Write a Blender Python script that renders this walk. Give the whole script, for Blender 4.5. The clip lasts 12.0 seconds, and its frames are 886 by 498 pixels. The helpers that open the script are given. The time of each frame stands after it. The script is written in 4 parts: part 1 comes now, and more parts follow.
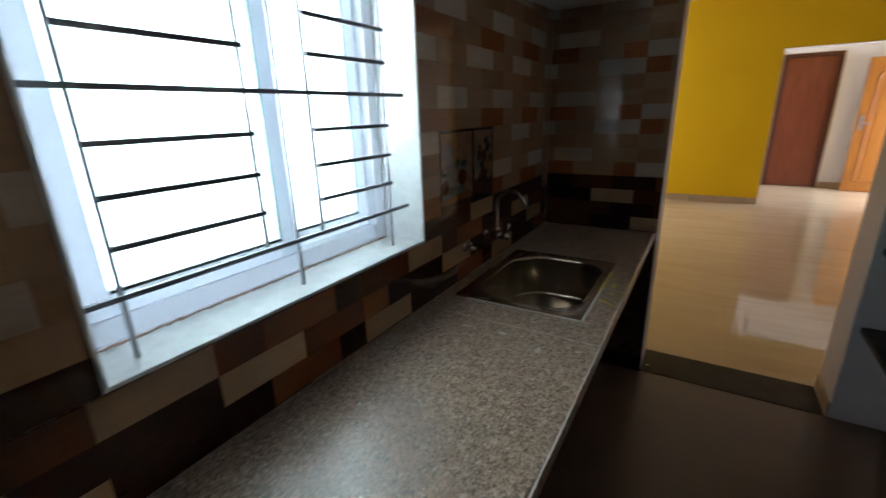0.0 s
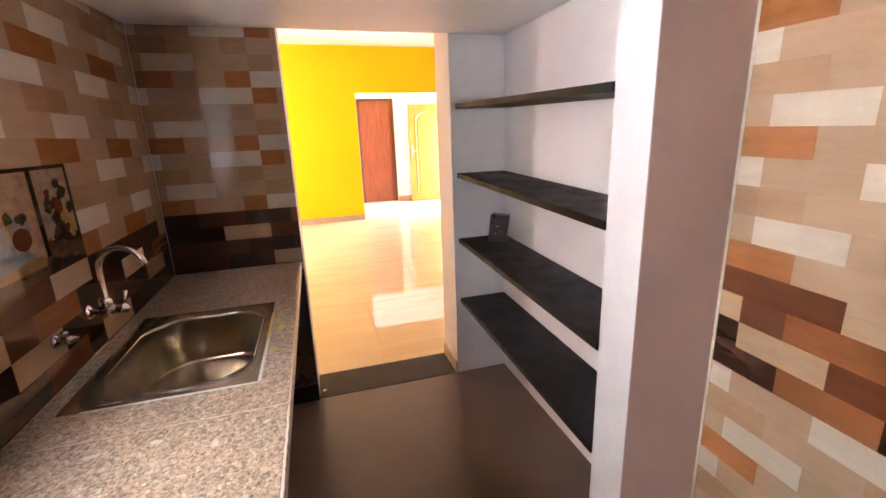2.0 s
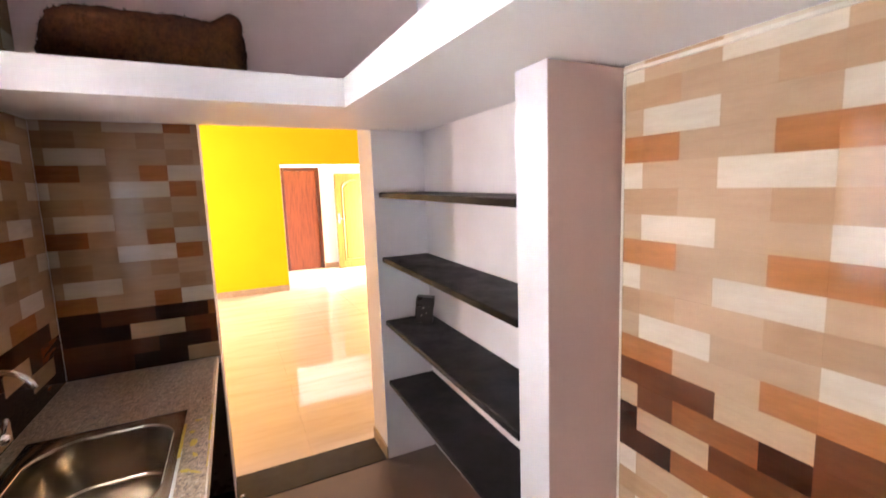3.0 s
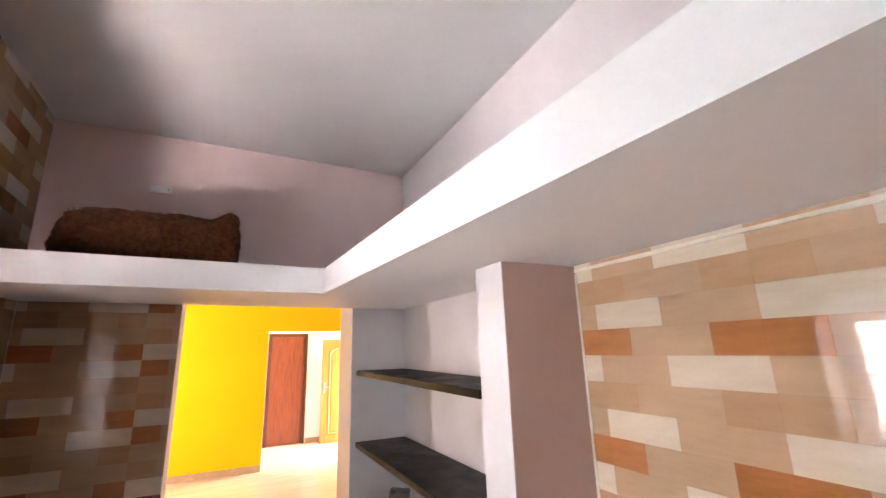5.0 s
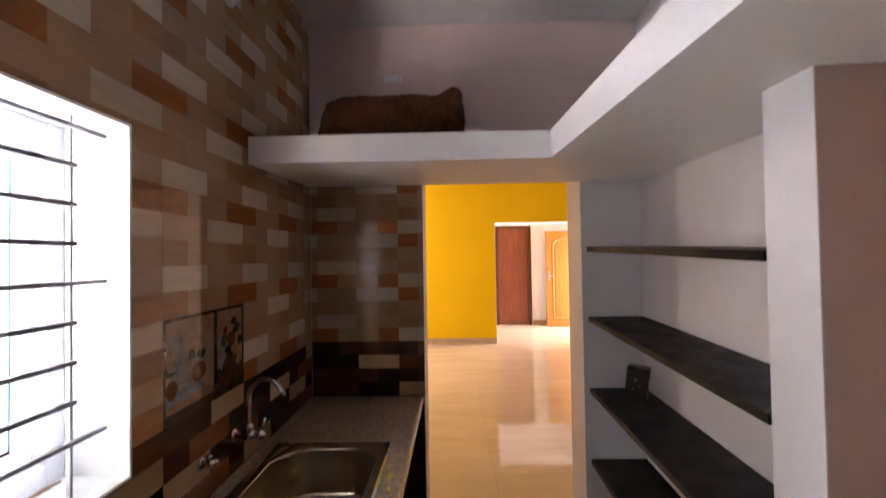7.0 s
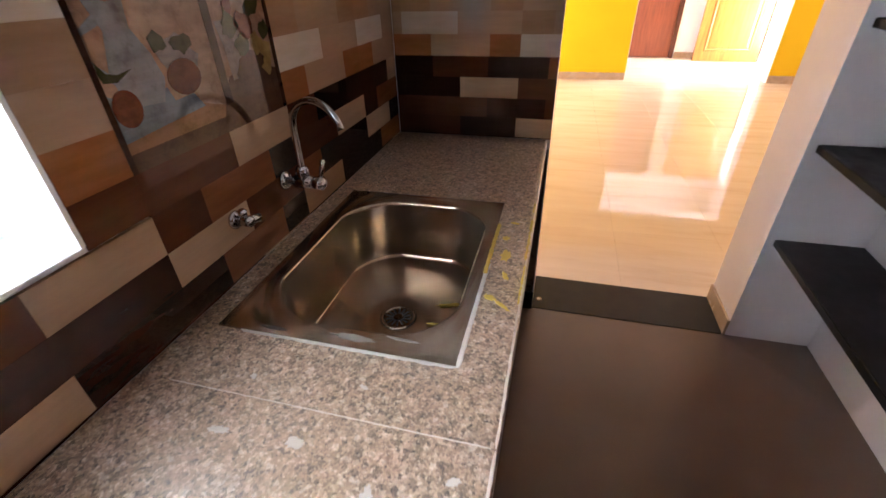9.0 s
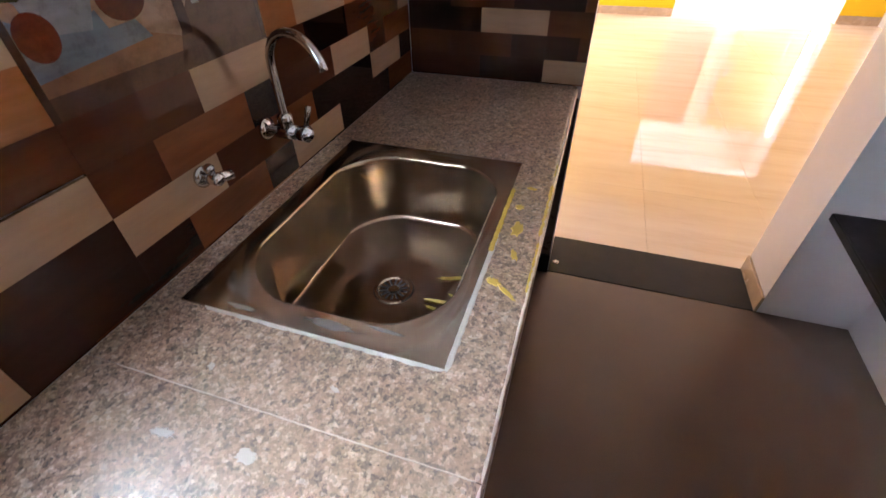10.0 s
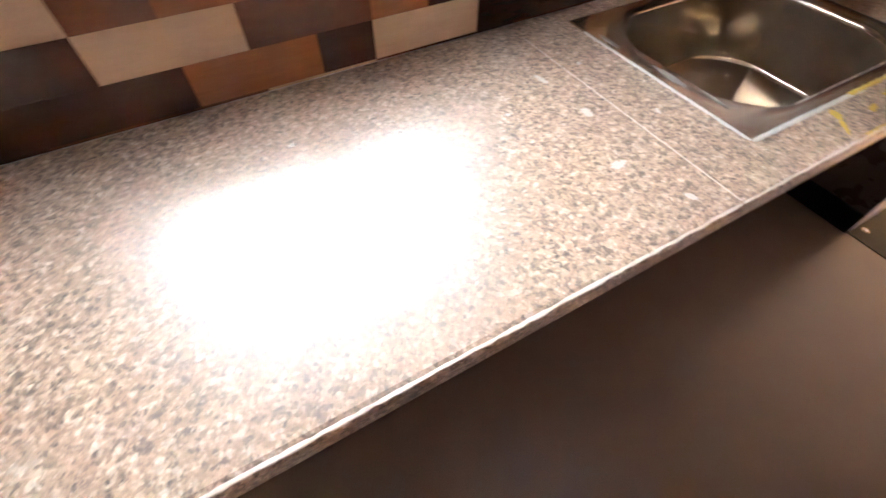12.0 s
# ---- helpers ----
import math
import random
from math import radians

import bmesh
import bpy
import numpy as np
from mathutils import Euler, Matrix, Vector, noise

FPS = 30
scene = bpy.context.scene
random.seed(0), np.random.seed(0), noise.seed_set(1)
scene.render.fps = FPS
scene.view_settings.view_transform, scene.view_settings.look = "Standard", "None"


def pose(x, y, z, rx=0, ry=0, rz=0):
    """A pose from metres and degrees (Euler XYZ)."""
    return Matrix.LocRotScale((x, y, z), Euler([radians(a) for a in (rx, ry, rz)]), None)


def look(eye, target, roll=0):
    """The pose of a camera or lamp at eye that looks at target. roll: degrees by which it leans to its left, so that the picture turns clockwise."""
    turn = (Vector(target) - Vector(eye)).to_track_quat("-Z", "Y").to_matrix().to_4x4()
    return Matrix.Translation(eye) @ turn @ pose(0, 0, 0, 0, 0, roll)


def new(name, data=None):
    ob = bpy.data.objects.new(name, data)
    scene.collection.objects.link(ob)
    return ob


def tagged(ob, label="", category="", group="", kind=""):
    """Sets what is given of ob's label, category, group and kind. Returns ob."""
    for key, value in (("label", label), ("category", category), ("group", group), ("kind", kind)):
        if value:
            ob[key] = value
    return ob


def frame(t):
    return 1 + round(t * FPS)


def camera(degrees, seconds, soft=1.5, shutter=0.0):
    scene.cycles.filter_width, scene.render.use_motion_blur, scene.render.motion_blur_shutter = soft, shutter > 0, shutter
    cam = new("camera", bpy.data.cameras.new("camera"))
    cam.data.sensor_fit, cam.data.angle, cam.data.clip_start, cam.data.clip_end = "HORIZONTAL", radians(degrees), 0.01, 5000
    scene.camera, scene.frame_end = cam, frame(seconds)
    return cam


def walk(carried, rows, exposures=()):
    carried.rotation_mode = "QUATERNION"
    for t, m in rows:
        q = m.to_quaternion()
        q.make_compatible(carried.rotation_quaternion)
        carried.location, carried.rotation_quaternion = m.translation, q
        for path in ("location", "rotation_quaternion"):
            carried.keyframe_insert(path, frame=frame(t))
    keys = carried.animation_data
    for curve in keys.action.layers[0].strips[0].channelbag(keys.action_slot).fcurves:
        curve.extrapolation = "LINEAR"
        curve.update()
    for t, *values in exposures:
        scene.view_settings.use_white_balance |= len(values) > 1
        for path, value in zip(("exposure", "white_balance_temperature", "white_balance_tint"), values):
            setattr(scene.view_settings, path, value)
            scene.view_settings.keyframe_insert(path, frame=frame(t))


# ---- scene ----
cam = camera(91.6, 12.0, shutter=0.3)
PATH = [
    (0, (0.430, 0.119, 1.503), (-0.563, 1.7475, 0.902), -1.75),
    (0.5, (0.357, 0.22, 1.49), (-0.086, 2.084, 0.915), -1.5),
    (1, (0.371, 0.248, 1.485), (0.415, 2.17, 0.933), -1.3),
    (1.5, (0.371, 0.251, 1.475), (0.763, 2.138, 0.944), -1.4),
    (2, (0.361, 0.256, 1.489), (0.897, 2.113, 0.975), -2.1),
    (2.5, (0.372, 0.241, 1.56), (1.072, 2.054, 1.086), -2.4),
    (3, (0.371, 0.204, 1.635), (1.236, 1.989, 1.378), -2.1),
    (3.5, (0.395, 0.16, 1.693), (1.401, 1.888, 1.725), -2.1),
    (3.7, (0.409, 0.134, 1.711), (1.463, 1.827, 1.866), -2.1),
    (5.3, (0.435, 0.12, 1.71), (1.187, 1.897, 2.236), 0.4),
    (5.5, (0.435, 0.117, 1.708), (1.025, 1.953, 2.24), 0.9),
    (6, (0.425, 0.133, 1.693), (0.686, 2.044, 2.222), -0.4),
    (6.5, (0.423, 0.189, 1.659), (0.436, 2.145, 2.074), -0.9),
    (7, (0.425, 0.269, 1.604), (0.374, 2.268, 1.643), -0.9),
    (7.5, (0.43, 0.359, 1.541), (0.299, 2.333, 1.243), -1.5),
    (7.7, (0.433, 0.404, 1.492), (0.25, 2.353, 1.086), -1.3),
    (9.3, (0.253, 1.033, 1.404), (-0.212, 2.595, 0.245), -1.6),
    (9.5, (0.258, 1.073, 1.403), (-0.212, 2.605, 0.205), -1.3),
    (10, (0.27, 1.074, 1.372), (-0.225, 2.531, 0.094), -1.2),
    (10.5, (0.3, 0.943, 1.334), (-0.288, 2.268, -0.045), -1.3),
    (11, (0.379, 0.795, 1.299), (-0.331, 1.979, -0.148), -0.1),
    (11.5, (0.405, 0.742, 1.291), (-0.479, 1.683, -0.236), 0.4),
    (12, (0.395, 0.682, 1.303), (-0.645, 1.299, -0.29), 1.2),
]

# exposure rows: the phone opens up after facing the window, and again later
EXPO = [(0.0, -0.80, 6000, 8), (0.5, -1.38, 6600, 18), (1.0, 0.82, 7000, 28), (1.5, 1.32, 7250, 32), (2.5, 1.66, 6850, 29), (3.7, 1.42, 7150, 32), (5.5, 1.22, 7200, 30),
        (6.5, 0.70, 7150, 32), (7.0, 0.32, 7150, 30), (7.7, 0.32, 7150, 28), (9.3, 1.44, 6200, 26), (10.0, 1.52, 5900, 24), (10.5, 1.15, 5600, 20), (11.0, 1.15, 5800, 23), (12.0, 1.93, 6400, 26)]
walk(cam, [(t, look(eye, target, roll)) for t, eye, target, roll in PATH], EXPO)

# ---- plan, in metres ----
L, R, F = -0.365, 1.432, 2.628          # window wall, shelf wall, doorway wall
BACK, TOP = -1.90, 2.89                 # wall behind, ceiling
CT, CF = 0.85, 0.244                    # worktop height and front
DX0, DX1, DTOP, F2 = 0.255, 1.116, 2.06, 2.90   # doorway and far side of its wall
WY0, WY1, WZ0, WZ1 = 0.345, 1.303, 1.083, 1.942  # kitchen window
LOFT0, LOFT1 = 2.004, 2.083            # loft slab: underside at the doorway wall, top
SLOPE, DIP = 0.030, 0.018               # fall of the shelves, and of soffit and tile courses, towards the window end
HY, CY = 8.30, 10.46                    # yellow wall, corridor back wall
HX0, HX1 = -2.3, 3.55                   # hall sides
OX0, OX1, OTOP = 1.188, 3.10, 2.237     # opening in the yellow wall
HOLE_Y, HOLE_Z, HOLE_R = 1.339, 2.474, 0.113

# ---- world and lights ----
world = bpy.data.worlds.new("world")
scene.world = world
world.use_nodes = True
wn = world.node_tree
sky = wn.nodes.new("ShaderNodeTexSky")
sky.sky_type, sky.sun_disc = "NISHITA", False
sky.sun_elevation, sky.sun_rotation = radians(50), radians(200)
wn.links.new(sky.outputs[0], wn.nodes["Background"].inputs[0])
wn.nodes["Background"].inputs[1].default_value = 0.12


def area_lamp(name, eye, target, w, h, watts, colour):
    data = bpy.data.lights.new(name, "AREA")
    data.shape, data.size, data.size_y, data.energy, data.color = "RECTANGLE", w, h, watts, colour
    ob = new(name, data)
    ob.matrix_world = look(eye, target)
    return ob


# fill lamp added for the hall, no window there; daylight of the open front door
area_lamp("hall_fill_light", (HX0 + 0.04, 6.9, 1.6), (3, 8.6, 0.9), 2.0, 1.5, 100, (1.0, 0.96, 0.9))
area_lamp("front_door_light", (HX1 + 0.1, 9.4, 1.15), (1, 9.3, 1.1), 1.0, 2.0, 75, (0.90, 0.95, 1.0))


# ---- materials ----
def material(name, rough=0.5, metal=0.0, coat=0.0, spec=0.5):
    m = bpy.data.materials.new(name)
    m.use_nodes = True
    b = m.node_tree.nodes["Principled BSDF"]
    b.inputs["Roughness"].default_value = rough
    b.inputs["Metallic"].default_value = metal
    b.inputs["Coat Weight"].default_value = coat
    b.inputs["Coat Roughness"].default_value = 0.04
    b.inputs["Specular IOR Level"].default_value = spec
    return m, m.node_tree, b


def coords(nt, scale=(1, 1, 1)):
    mp = nt.nodes.new("ShaderNodeMapping")
    geo = nt.nodes.new("ShaderNodeNewGeometry")
    mp.inputs["Scale"].default_value = scale
    nt.links.new(geo.outputs["Position"], mp.inputs[0])
    return mp.outputs[0]


def noise_tex(nt, vec, scale, detail=4.0, rough=0.6):
    n = nt.nodes.new("ShaderNodeTexNoise")
    n.inputs["Scale"].default_value, n.inputs["Detail"].default_value, n.inputs["Roughness"].default_value = scale, detail, rough
    nt.links.new(vec, n.inputs["Vector"])
    return n.outputs[0]


def ramp(nt, fac, stops):
    r = nt.nodes.new("ShaderNodeValToRGB")
    e = r.color_ramp.elements
    while len(e) < len(stops):
        e.new(0.5)
    for el, (p, c) in zip(e, stops):
        el.position, el.color = p, (*c, 1)
    nt.links.new(fac, r.inputs[0])
    return r.outputs[0]


def mix(nt, fac, a, b, mode="MIX"):
    m = nt.nodes.new("ShaderNodeMix")
    m.data_type, m.blend_type = "RGBA", mode
    for sock, v in ((m.inputs[0], fac), (m.inputs[6], a), (m.inputs[7], b)):
        if isinstance(v, (int, float)):
            sock.default_value = v
        elif isinstance(v, tuple):
            sock.default_value = (*v, 1)
        else:
            nt.links.new(v, sock)
    return m.outputs[2]


def bump(nt, b, height, strength, dist=0.002):
    n = nt.nodes.new("ShaderNodeBump")
    n.inputs["Strength"].default_value, n.inputs["Distance"].default_value = strength, dist
    nt.links.new(height, n.inputs["Height"])
    nt.links.new(n.outputs[0], b.inputs["Normal"])


def rough_var(nt, b, fac, lo, hi):
    r = nt.nodes.new("ShaderNodeMapRange")
    r.inputs[1].default_value, r.inputs[2].default_value = 0.3, 0.7
    r.inputs[3].default_value, r.inputs[4].default_value = lo, hi
    nt.links.new(fac, r.inputs[0])
    nt.links.new(r.outputs[0], b.inputs["Roughness"])


def paint(name, colour, rough=0.6, var=0.06):
    m, nt, b = material(name, rough)
    v = coords(nt)
    dark = tuple(c * (1 - var * 2) for c in colour)
    big = noise_tex(nt, v, 1.7, 5)
    c = ramp(nt, big, [(0.3, dark), (0.7, colour)])
    fine = noise_tex(nt, v, 90, 3)
    c = mix(nt, 0.06, c, fine, "MULTIPLY")
    nt.links.new(c, b.inputs["Base Color"])
    bump(nt, b, noise_tex(nt, v, 140, 3), 0.12, 0.001)
    return m


def plain(name, colour, rough=0.4, metal=0.0, coat=0.0):
    m, nt, b = material(name, rough, metal, coat)
    v = coords(nt)
    n = noise_tex(nt, v, 25, 5)
    c = ramp(nt, n, [(0.3, tuple(x * 0.86 for x in colour)), (0.7, colour)])
    nt.links.new(c, b.inputs["Base Color"])
    rough_var(nt, b, noise_tex(nt, v, 9, 4), max(rough * 0.8, 0.02), min(rough * 1.25, 1))
    return m


def body(c):
    """Fired body colour: dark pieces are a deeper red-brown than pale ones."""
    k = min(1.0, sum(c) / 0.6)
    return c[0] * 0.91, c[1] * (0.77 + 0.09 * k), c[2] * (0.68 + 0.14 * k)


def ceramic(name, colour, alt, rough=0.022):
    """Glazed printed tile: a streaked base, a shade of its own for each piece."""
    m, nt, b = material(name, rough, spec=0.36)
    v = coords(nt, (1, 1, 6))
    streak = noise_tex(nt, v, 7, 6, 0.65)
    c = ramp(nt, streak, [(0.32, body(alt)), (0.62, body(colour))])
    oi = nt.nodes.new("ShaderNodeObjectInfo")
    shade = ramp(nt, oi.outputs["Random"], [(0.0, (0.86, 0.86, 0.86)), (1.0, (1.0, 1.0, 1.0))])
    c = mix(nt, 1.0, c, shade, "MULTIPLY")
    nt.links.new(c, b.inputs["Base Color"])
    p = coords(nt)
    rough_var(nt, b, noise_tex(nt, p, 5, 4), rough * 0.75, rough * 1.5)
    bump(nt, b, noise_tex(nt, p, 14, 2), 0.006, 0.002)
    return m


def brushed_steel():
    """Stainless steel under a thin, patchy film of site dust and dried water."""
    m, nt, b = material("stainless_steel", 0.2, 1.0)
    v = coords(nt)
    film = noise_tex(nt, v, 7, 6, 0.65)
    c = ramp(nt, film, [(0.35, (0.34, 0.265, 0.195)), (0.6, (0.37, 0.29, 0.215)), (0.78, (0.44, 0.365, 0.285))])
    nt.links.new(c, b.inputs["Base Color"])
    dust = nt.nodes.new("ShaderNodeMapRange")
    for k, val in ((1, 0.42), (2, 0.78), (3, 0.97), (4, 0.66)):
        dust.inputs[k].default_value = val
    nt.links.new(film, dust.inputs[0])
    nt.links.new(dust.outputs[0], b.inputs["Metallic"])
    rough_var(nt, b, noise_tex(nt, v, 16, 5), 0.08, 0.20)
    bump(nt, b, noise_tex(nt, v, 60, 3), 0.03, 0.001)
    return m


M_PINK = paint("lilac_wall_paint", (0.80, 0.735, 0.745))
M_ROSEW = paint("rose_bounce_tint", (0.86, 0.675, 0.645))
M_CEIL = paint("ceiling_paint", (0.86, 0.835, 0.825), 0.6, 0.03)
M_TAUPE = paint("plaster_taupe", (0.74, 0.68, 0.69))
M_ROSE = paint("rose_brown_side", (0.41, 0.262, 0.218), 0.55)
M_BACK = paint("unseen_wall_brown", (0.23, 0.155, 0.13), 0.55)
M_YELLOW = paint("yellow_wall_paint", (0.86, 0.54, 0.004), 0.6, 0.03)
M_YELLOW.node_tree.nodes["Principled BSDF"].inputs["Specular IOR Level"].default_value = 0.2
M_WHITE = paint("white_paint", (0.85, 0.82, 0.82), 0.5, 0.02)
M_SILL = plain("white_sill", (0.90, 0.89, 0.88), 0.4)
M_SILL2 = plain("matt_white_plaster", (0.85, 0.85, 0.85), 0.8)
M_UPVC = plain("white_window_frame", (0.82, 0.84, 0.87), 0.3)
M_BASE = plain("grey_plastic", (0.36, 0.31, 0.29), 0.4)
M_GROUT = plain("grout", (0.42, 0.33, 0.26), 0.7)
M_JOINT = plain("pale_joint_cement", (0.56, 0.46, 0.38), 0.6)
M_TEAL = plain("green_glass_edge", (0.10, 0.34, 0.32), 0.2)
M_LIGHT = {"orange": ceramic("tile_orange", (0.315, 0.124, 0.045), (0.25, 0.093, 0.032)),
           "beige": ceramic("tile_beige", (0.395, 0.253, 0.160), (0.35, 0.220, 0.137)),
           "white": ceramic("tile_cream", (0.56, 0.46, 0.37), (0.50, 0.405, 0.32)),
           "tan": ceramic("tile_tan", (0.345, 0.205, 0.118), (0.30, 0.174, 0.096))}
M_DARK = {"dark": ceramic("tile_dark_brown", (0.034, 0.013, 0.008), (0.027, 0.0105, 0.0065)),
          "brown": ceramic("tile_brown", (0.090, 0.030, 0.014), (0.072, 0.024, 0.0115)),
          "rust": ceramic("tile_rust", (0.21, 0.078, 0.031), (0.165, 0.060, 0.024)),
          "sand": ceramic("tile_sand", (0.42, 0.275, 0.17), (0.365, 0.235, 0.145))}
M_BLACK = plain("black_granite", (0.008, 0.007, 0.0075), 0.5)
M_BLACK.node_tree.nodes["Principled BSDF"].inputs["Specular IOR Level"].default_value = 0.12
M_NOSE = plain("polished_black_edge", (0.007, 0.006, 0.0065), 0.5)
M_NOSE.node_tree.nodes["Principled BSDF"].inputs["Specular IOR Level"].default_value = 0.1
M_UNDER = plain("sawn_granite_underside", (0.048, 0.042, 0.037), 0.8)
M_DIRT = plain("brown_sill_dirt", (0.33, 0.21, 0.14), 0.8)
M_STEP = plain("threshold_granite", (0.014, 0.013, 0.013), 0.45)
M_STEP.node_tree.nodes["Principled BSDF"].inputs["Specular IOR Level"].default_value = 0.2
M_STEP2 = plain("dark_brown_stone", (0.07, 0.04, 0.032), 0.3)
M_STEEL = brushed_steel()
M_CHROME = plain("chrome", (0.62, 0.61, 0.61), 0.09, 1.0)
M_IRON2 = plain("pale_grey_iron", (0.42, 0.42, 0.45), 0.4)
M_IRON = plain("grey_painted_iron", (0.20, 0.20, 0.23), 0.4)
M_BROWN = plain("dark_plastic", (0.03, 0.022, 0.02), 0.3)
M_SPOT = plain("dried_cement_spots", (0.56, 0.51, 0.47), 0.6)
M_CEMENT = plain("white_cement", (0.62, 0.60, 0.56), 0.6)
M_YPAINT = plain("yellow_paint_drips", (0.58, 0.40, 0.05), 0.5)
M_SKIRT = plain("cream_skirting", (0.50, 0.36, 0.24), 0.25)


def granite():
    """Polished granite: tan and cream grains, grey quartz and near-black flecks over soft clouds."""
    m, nt, b = material("speckled_granite", 0.16, spec=0.62)
    v = coords(nt)

    def cells(scale, jitter):
        warp = mix(nt, jitter, v, wobble(scale * 0.9), "ADD")
        vor = nt.nodes.new("ShaderNodeTexVoronoi")
        vor.inputs["Scale"].default_value = scale
        nt.links.new(warp, vor.inputs["Vector"])
        sep = nt.nodes.new("ShaderNodeSeparateColor")
        nt.links.new(vor.outputs["Color"], sep.inputs[0])
        return sep

    def wobble(scale):
        n = nt.nodes.new("ShaderNodeTexNoise")
        n.inputs["Scale"].default_value, n.inputs["Detail"].default_value = scale, 3
        nt.links.new(v, n.inputs["Vector"])
        return n.outputs["Color"]

    fine, mid, large = cells(300, 0.004), cells(150, 0.008), cells(85, 0.012)
    grains = ramp(nt, fine.outputs[0], [(0.0, (0.05, 0.036, 0.03)), (0.25, (0.16, 0.115, 0.09)), (0.55, (0.30, 0.215, 0.16)), (0.85, (0.44, 0.325, 0.245)), (1.0, (0.66, 0.56, 0.47))])
    blobs = ramp(nt, mid.outputs[1], [(0.0, (0.035, 0.026, 0.022)), (0.16, (0.10, 0.072, 0.058)), (0.34, (0.27, 0.195, 0.145)), (0.7, (0.37, 0.265, 0.195)), (0.9, (0.47, 0.38, 0.30)), (1.0, (0.60, 0.53, 0.46))])
    c = mix(nt, 0.55, grains, blobs)
    patch = ramp(nt, large.outputs[0], [(0.0, (0.50, 0.47, 0.46)), (0.14, (0.62, 0.58, 0.56)), (0.3, (0.95, 0.92, 0.90)), (0.8, (1.0, 0.98, 0.96)), (1.0, (1.0, 1.0, 1.0))])
    c = mix(nt, 0.5, c, patch, "MULTIPLY")
    cloud = ramp(nt, noise_tex(nt, v, 13, 6, 0.7), [(0.32, (0.72, 0.71, 0.72)), (0.66, (1.0, 0.98, 0.95))])
    c = mix(nt, 0.55, c, cloud, "MULTIPLY")
    c = mix(nt, 1.0, c, (1.20, 1.13, 1.06), "MULTIPLY")
    nt.links.new(c, b.inputs["Base Color"])
    rough_var(nt, b, noise_tex(nt, v, 6, 5), 0.27, 0.40)
    bump(nt, b, noise_tex(nt, v, 75, 4), 0.10, 0.001)
    return m


def floor_dark():
    m, nt, b = material("dark_polished_floor", 0.2)
    v = coords(nt)
    c = ramp(nt, noise_tex(nt, v, 5.0, 6, 0.6), [(0.25, (0.108, 0.068, 0.050)), (0.75, (0.140, 0.090, 0.066))])
    c = mix(nt, 0.35, c, ramp(nt, noise_tex(nt, v, 320, 3), [(0.3, (0.07, 0.045, 0.034)), (0.7, (0.178, 0.116, 0.087))]))
    nt.links.new(c, b.inputs["Base Color"])
    b.inputs["Roughness"].default_value = 0.3
    return m


def marble():
    m, nt, b = material("cream_veined_floor", 0.05, spec=0.65)
    v = coords(nt, (0.35, 2.2, 1))
    veins = noise_tex(nt, v, 2.6, 8, 0.68)
    c = ramp(nt, veins, [(0.28, (0.62, 0.47, 0.32)), (0.48, (0.71, 0.575, 0.42)), (0.72, (0.76, 0.645, 0.50))])
    oi = nt.nodes.new("ShaderNodeObjectInfo")
    c = mix(nt, 1.0, c, ramp(nt, oi.outputs["Random"], [(0, (0.975, 0.975, 0.975)), (1, (1, 1, 1))]), "MULTIPLY")
    nt.links.new(c, b.inputs["Base Color"])
    rough_var(nt, b, noise_tex(nt, coords(nt), 4, 4), 0.03, 0.055)
    return m


def wood(name, a, c0, rough=0.35):
    m, nt, b = material(name, rough)
    v = coords(nt, (9, 9, 0.8))
    c = ramp(nt, noise_tex(nt, v, 3.2, 7, 0.65), [(0.3, a), (0.68, c0)])
    nt.links.new(c, b.inputs["Base Color"])
    bump(nt, b, noise_tex(nt, v, 10, 4), 0.1, 0.001)
    return m


def jute():
    m, nt, b = material("brown_fibre_sacking", 0.95, spec=0.08)
    v = coords(nt)
    c = ramp(nt, noise_tex(nt, v, 45, 6, 0.75), [(0.3, (0.020, 0.006, 0.0025)), (0.7, (0.105, 0.036, 0.013))])
    nt.links.new(c, b.inputs["Base Color"])
    bump(nt, b, noise_tex(nt, v, 120, 5, 0.8), 0.9, 0.01)
    return m


def glowing(name, colour, strength):
    m = bpy.data.materials.new(name)
    m.use_nodes = True
    nt = m.node_tree
    nt.nodes.remove(nt.nodes["Principled BSDF"])
    e = nt.nodes.new("ShaderNodeEmission")
    e.inputs[0].default_value, e.inputs[1].default_value = (*colour, 1), strength
    nt.links.new(e.outputs[0], nt.nodes["Material Output"].inputs[0])
    return m


def glass():
    m, nt, b = material("clear_glass", 0.02)
    b.inputs["Base Color"].default_value = (0.75, 0.93, 0.92, 1)
    b.inputs["Transmission Weight"].default_value = 1.0
    b.inputs["IOR"].default_value = 1.45
    return m


M_GRANITE, M_FLOOR, M_MARBLE, M_JUTE, M_GLASS = granite(), floor_dark(), marble(), jute(), glass()
M_DOOR_D = wood("dark_red_wood", (0.10, 0.022, 0.010), (0.20, 0.055, 0.022))
M_DOOR_F = wood("dark_frame_wood", (0.05, 0.012, 0.008), (0.09, 0.025, 0.015))
M_DOOR_O = wood("honey_teak", (0.26, 0.085, 0.013), (0.38, 0.15, 0.027), 0.35)
M_DAY2 = glowing("porch_daylight", (1.0, 0.98, 0.95), 9.0)
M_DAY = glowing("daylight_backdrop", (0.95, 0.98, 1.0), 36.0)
nt = M_DAY.node_tree           # strong glow added below view to light the ceiling, sky brighter upwards
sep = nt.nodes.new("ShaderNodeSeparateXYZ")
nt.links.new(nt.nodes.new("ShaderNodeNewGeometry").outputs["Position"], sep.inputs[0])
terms = []
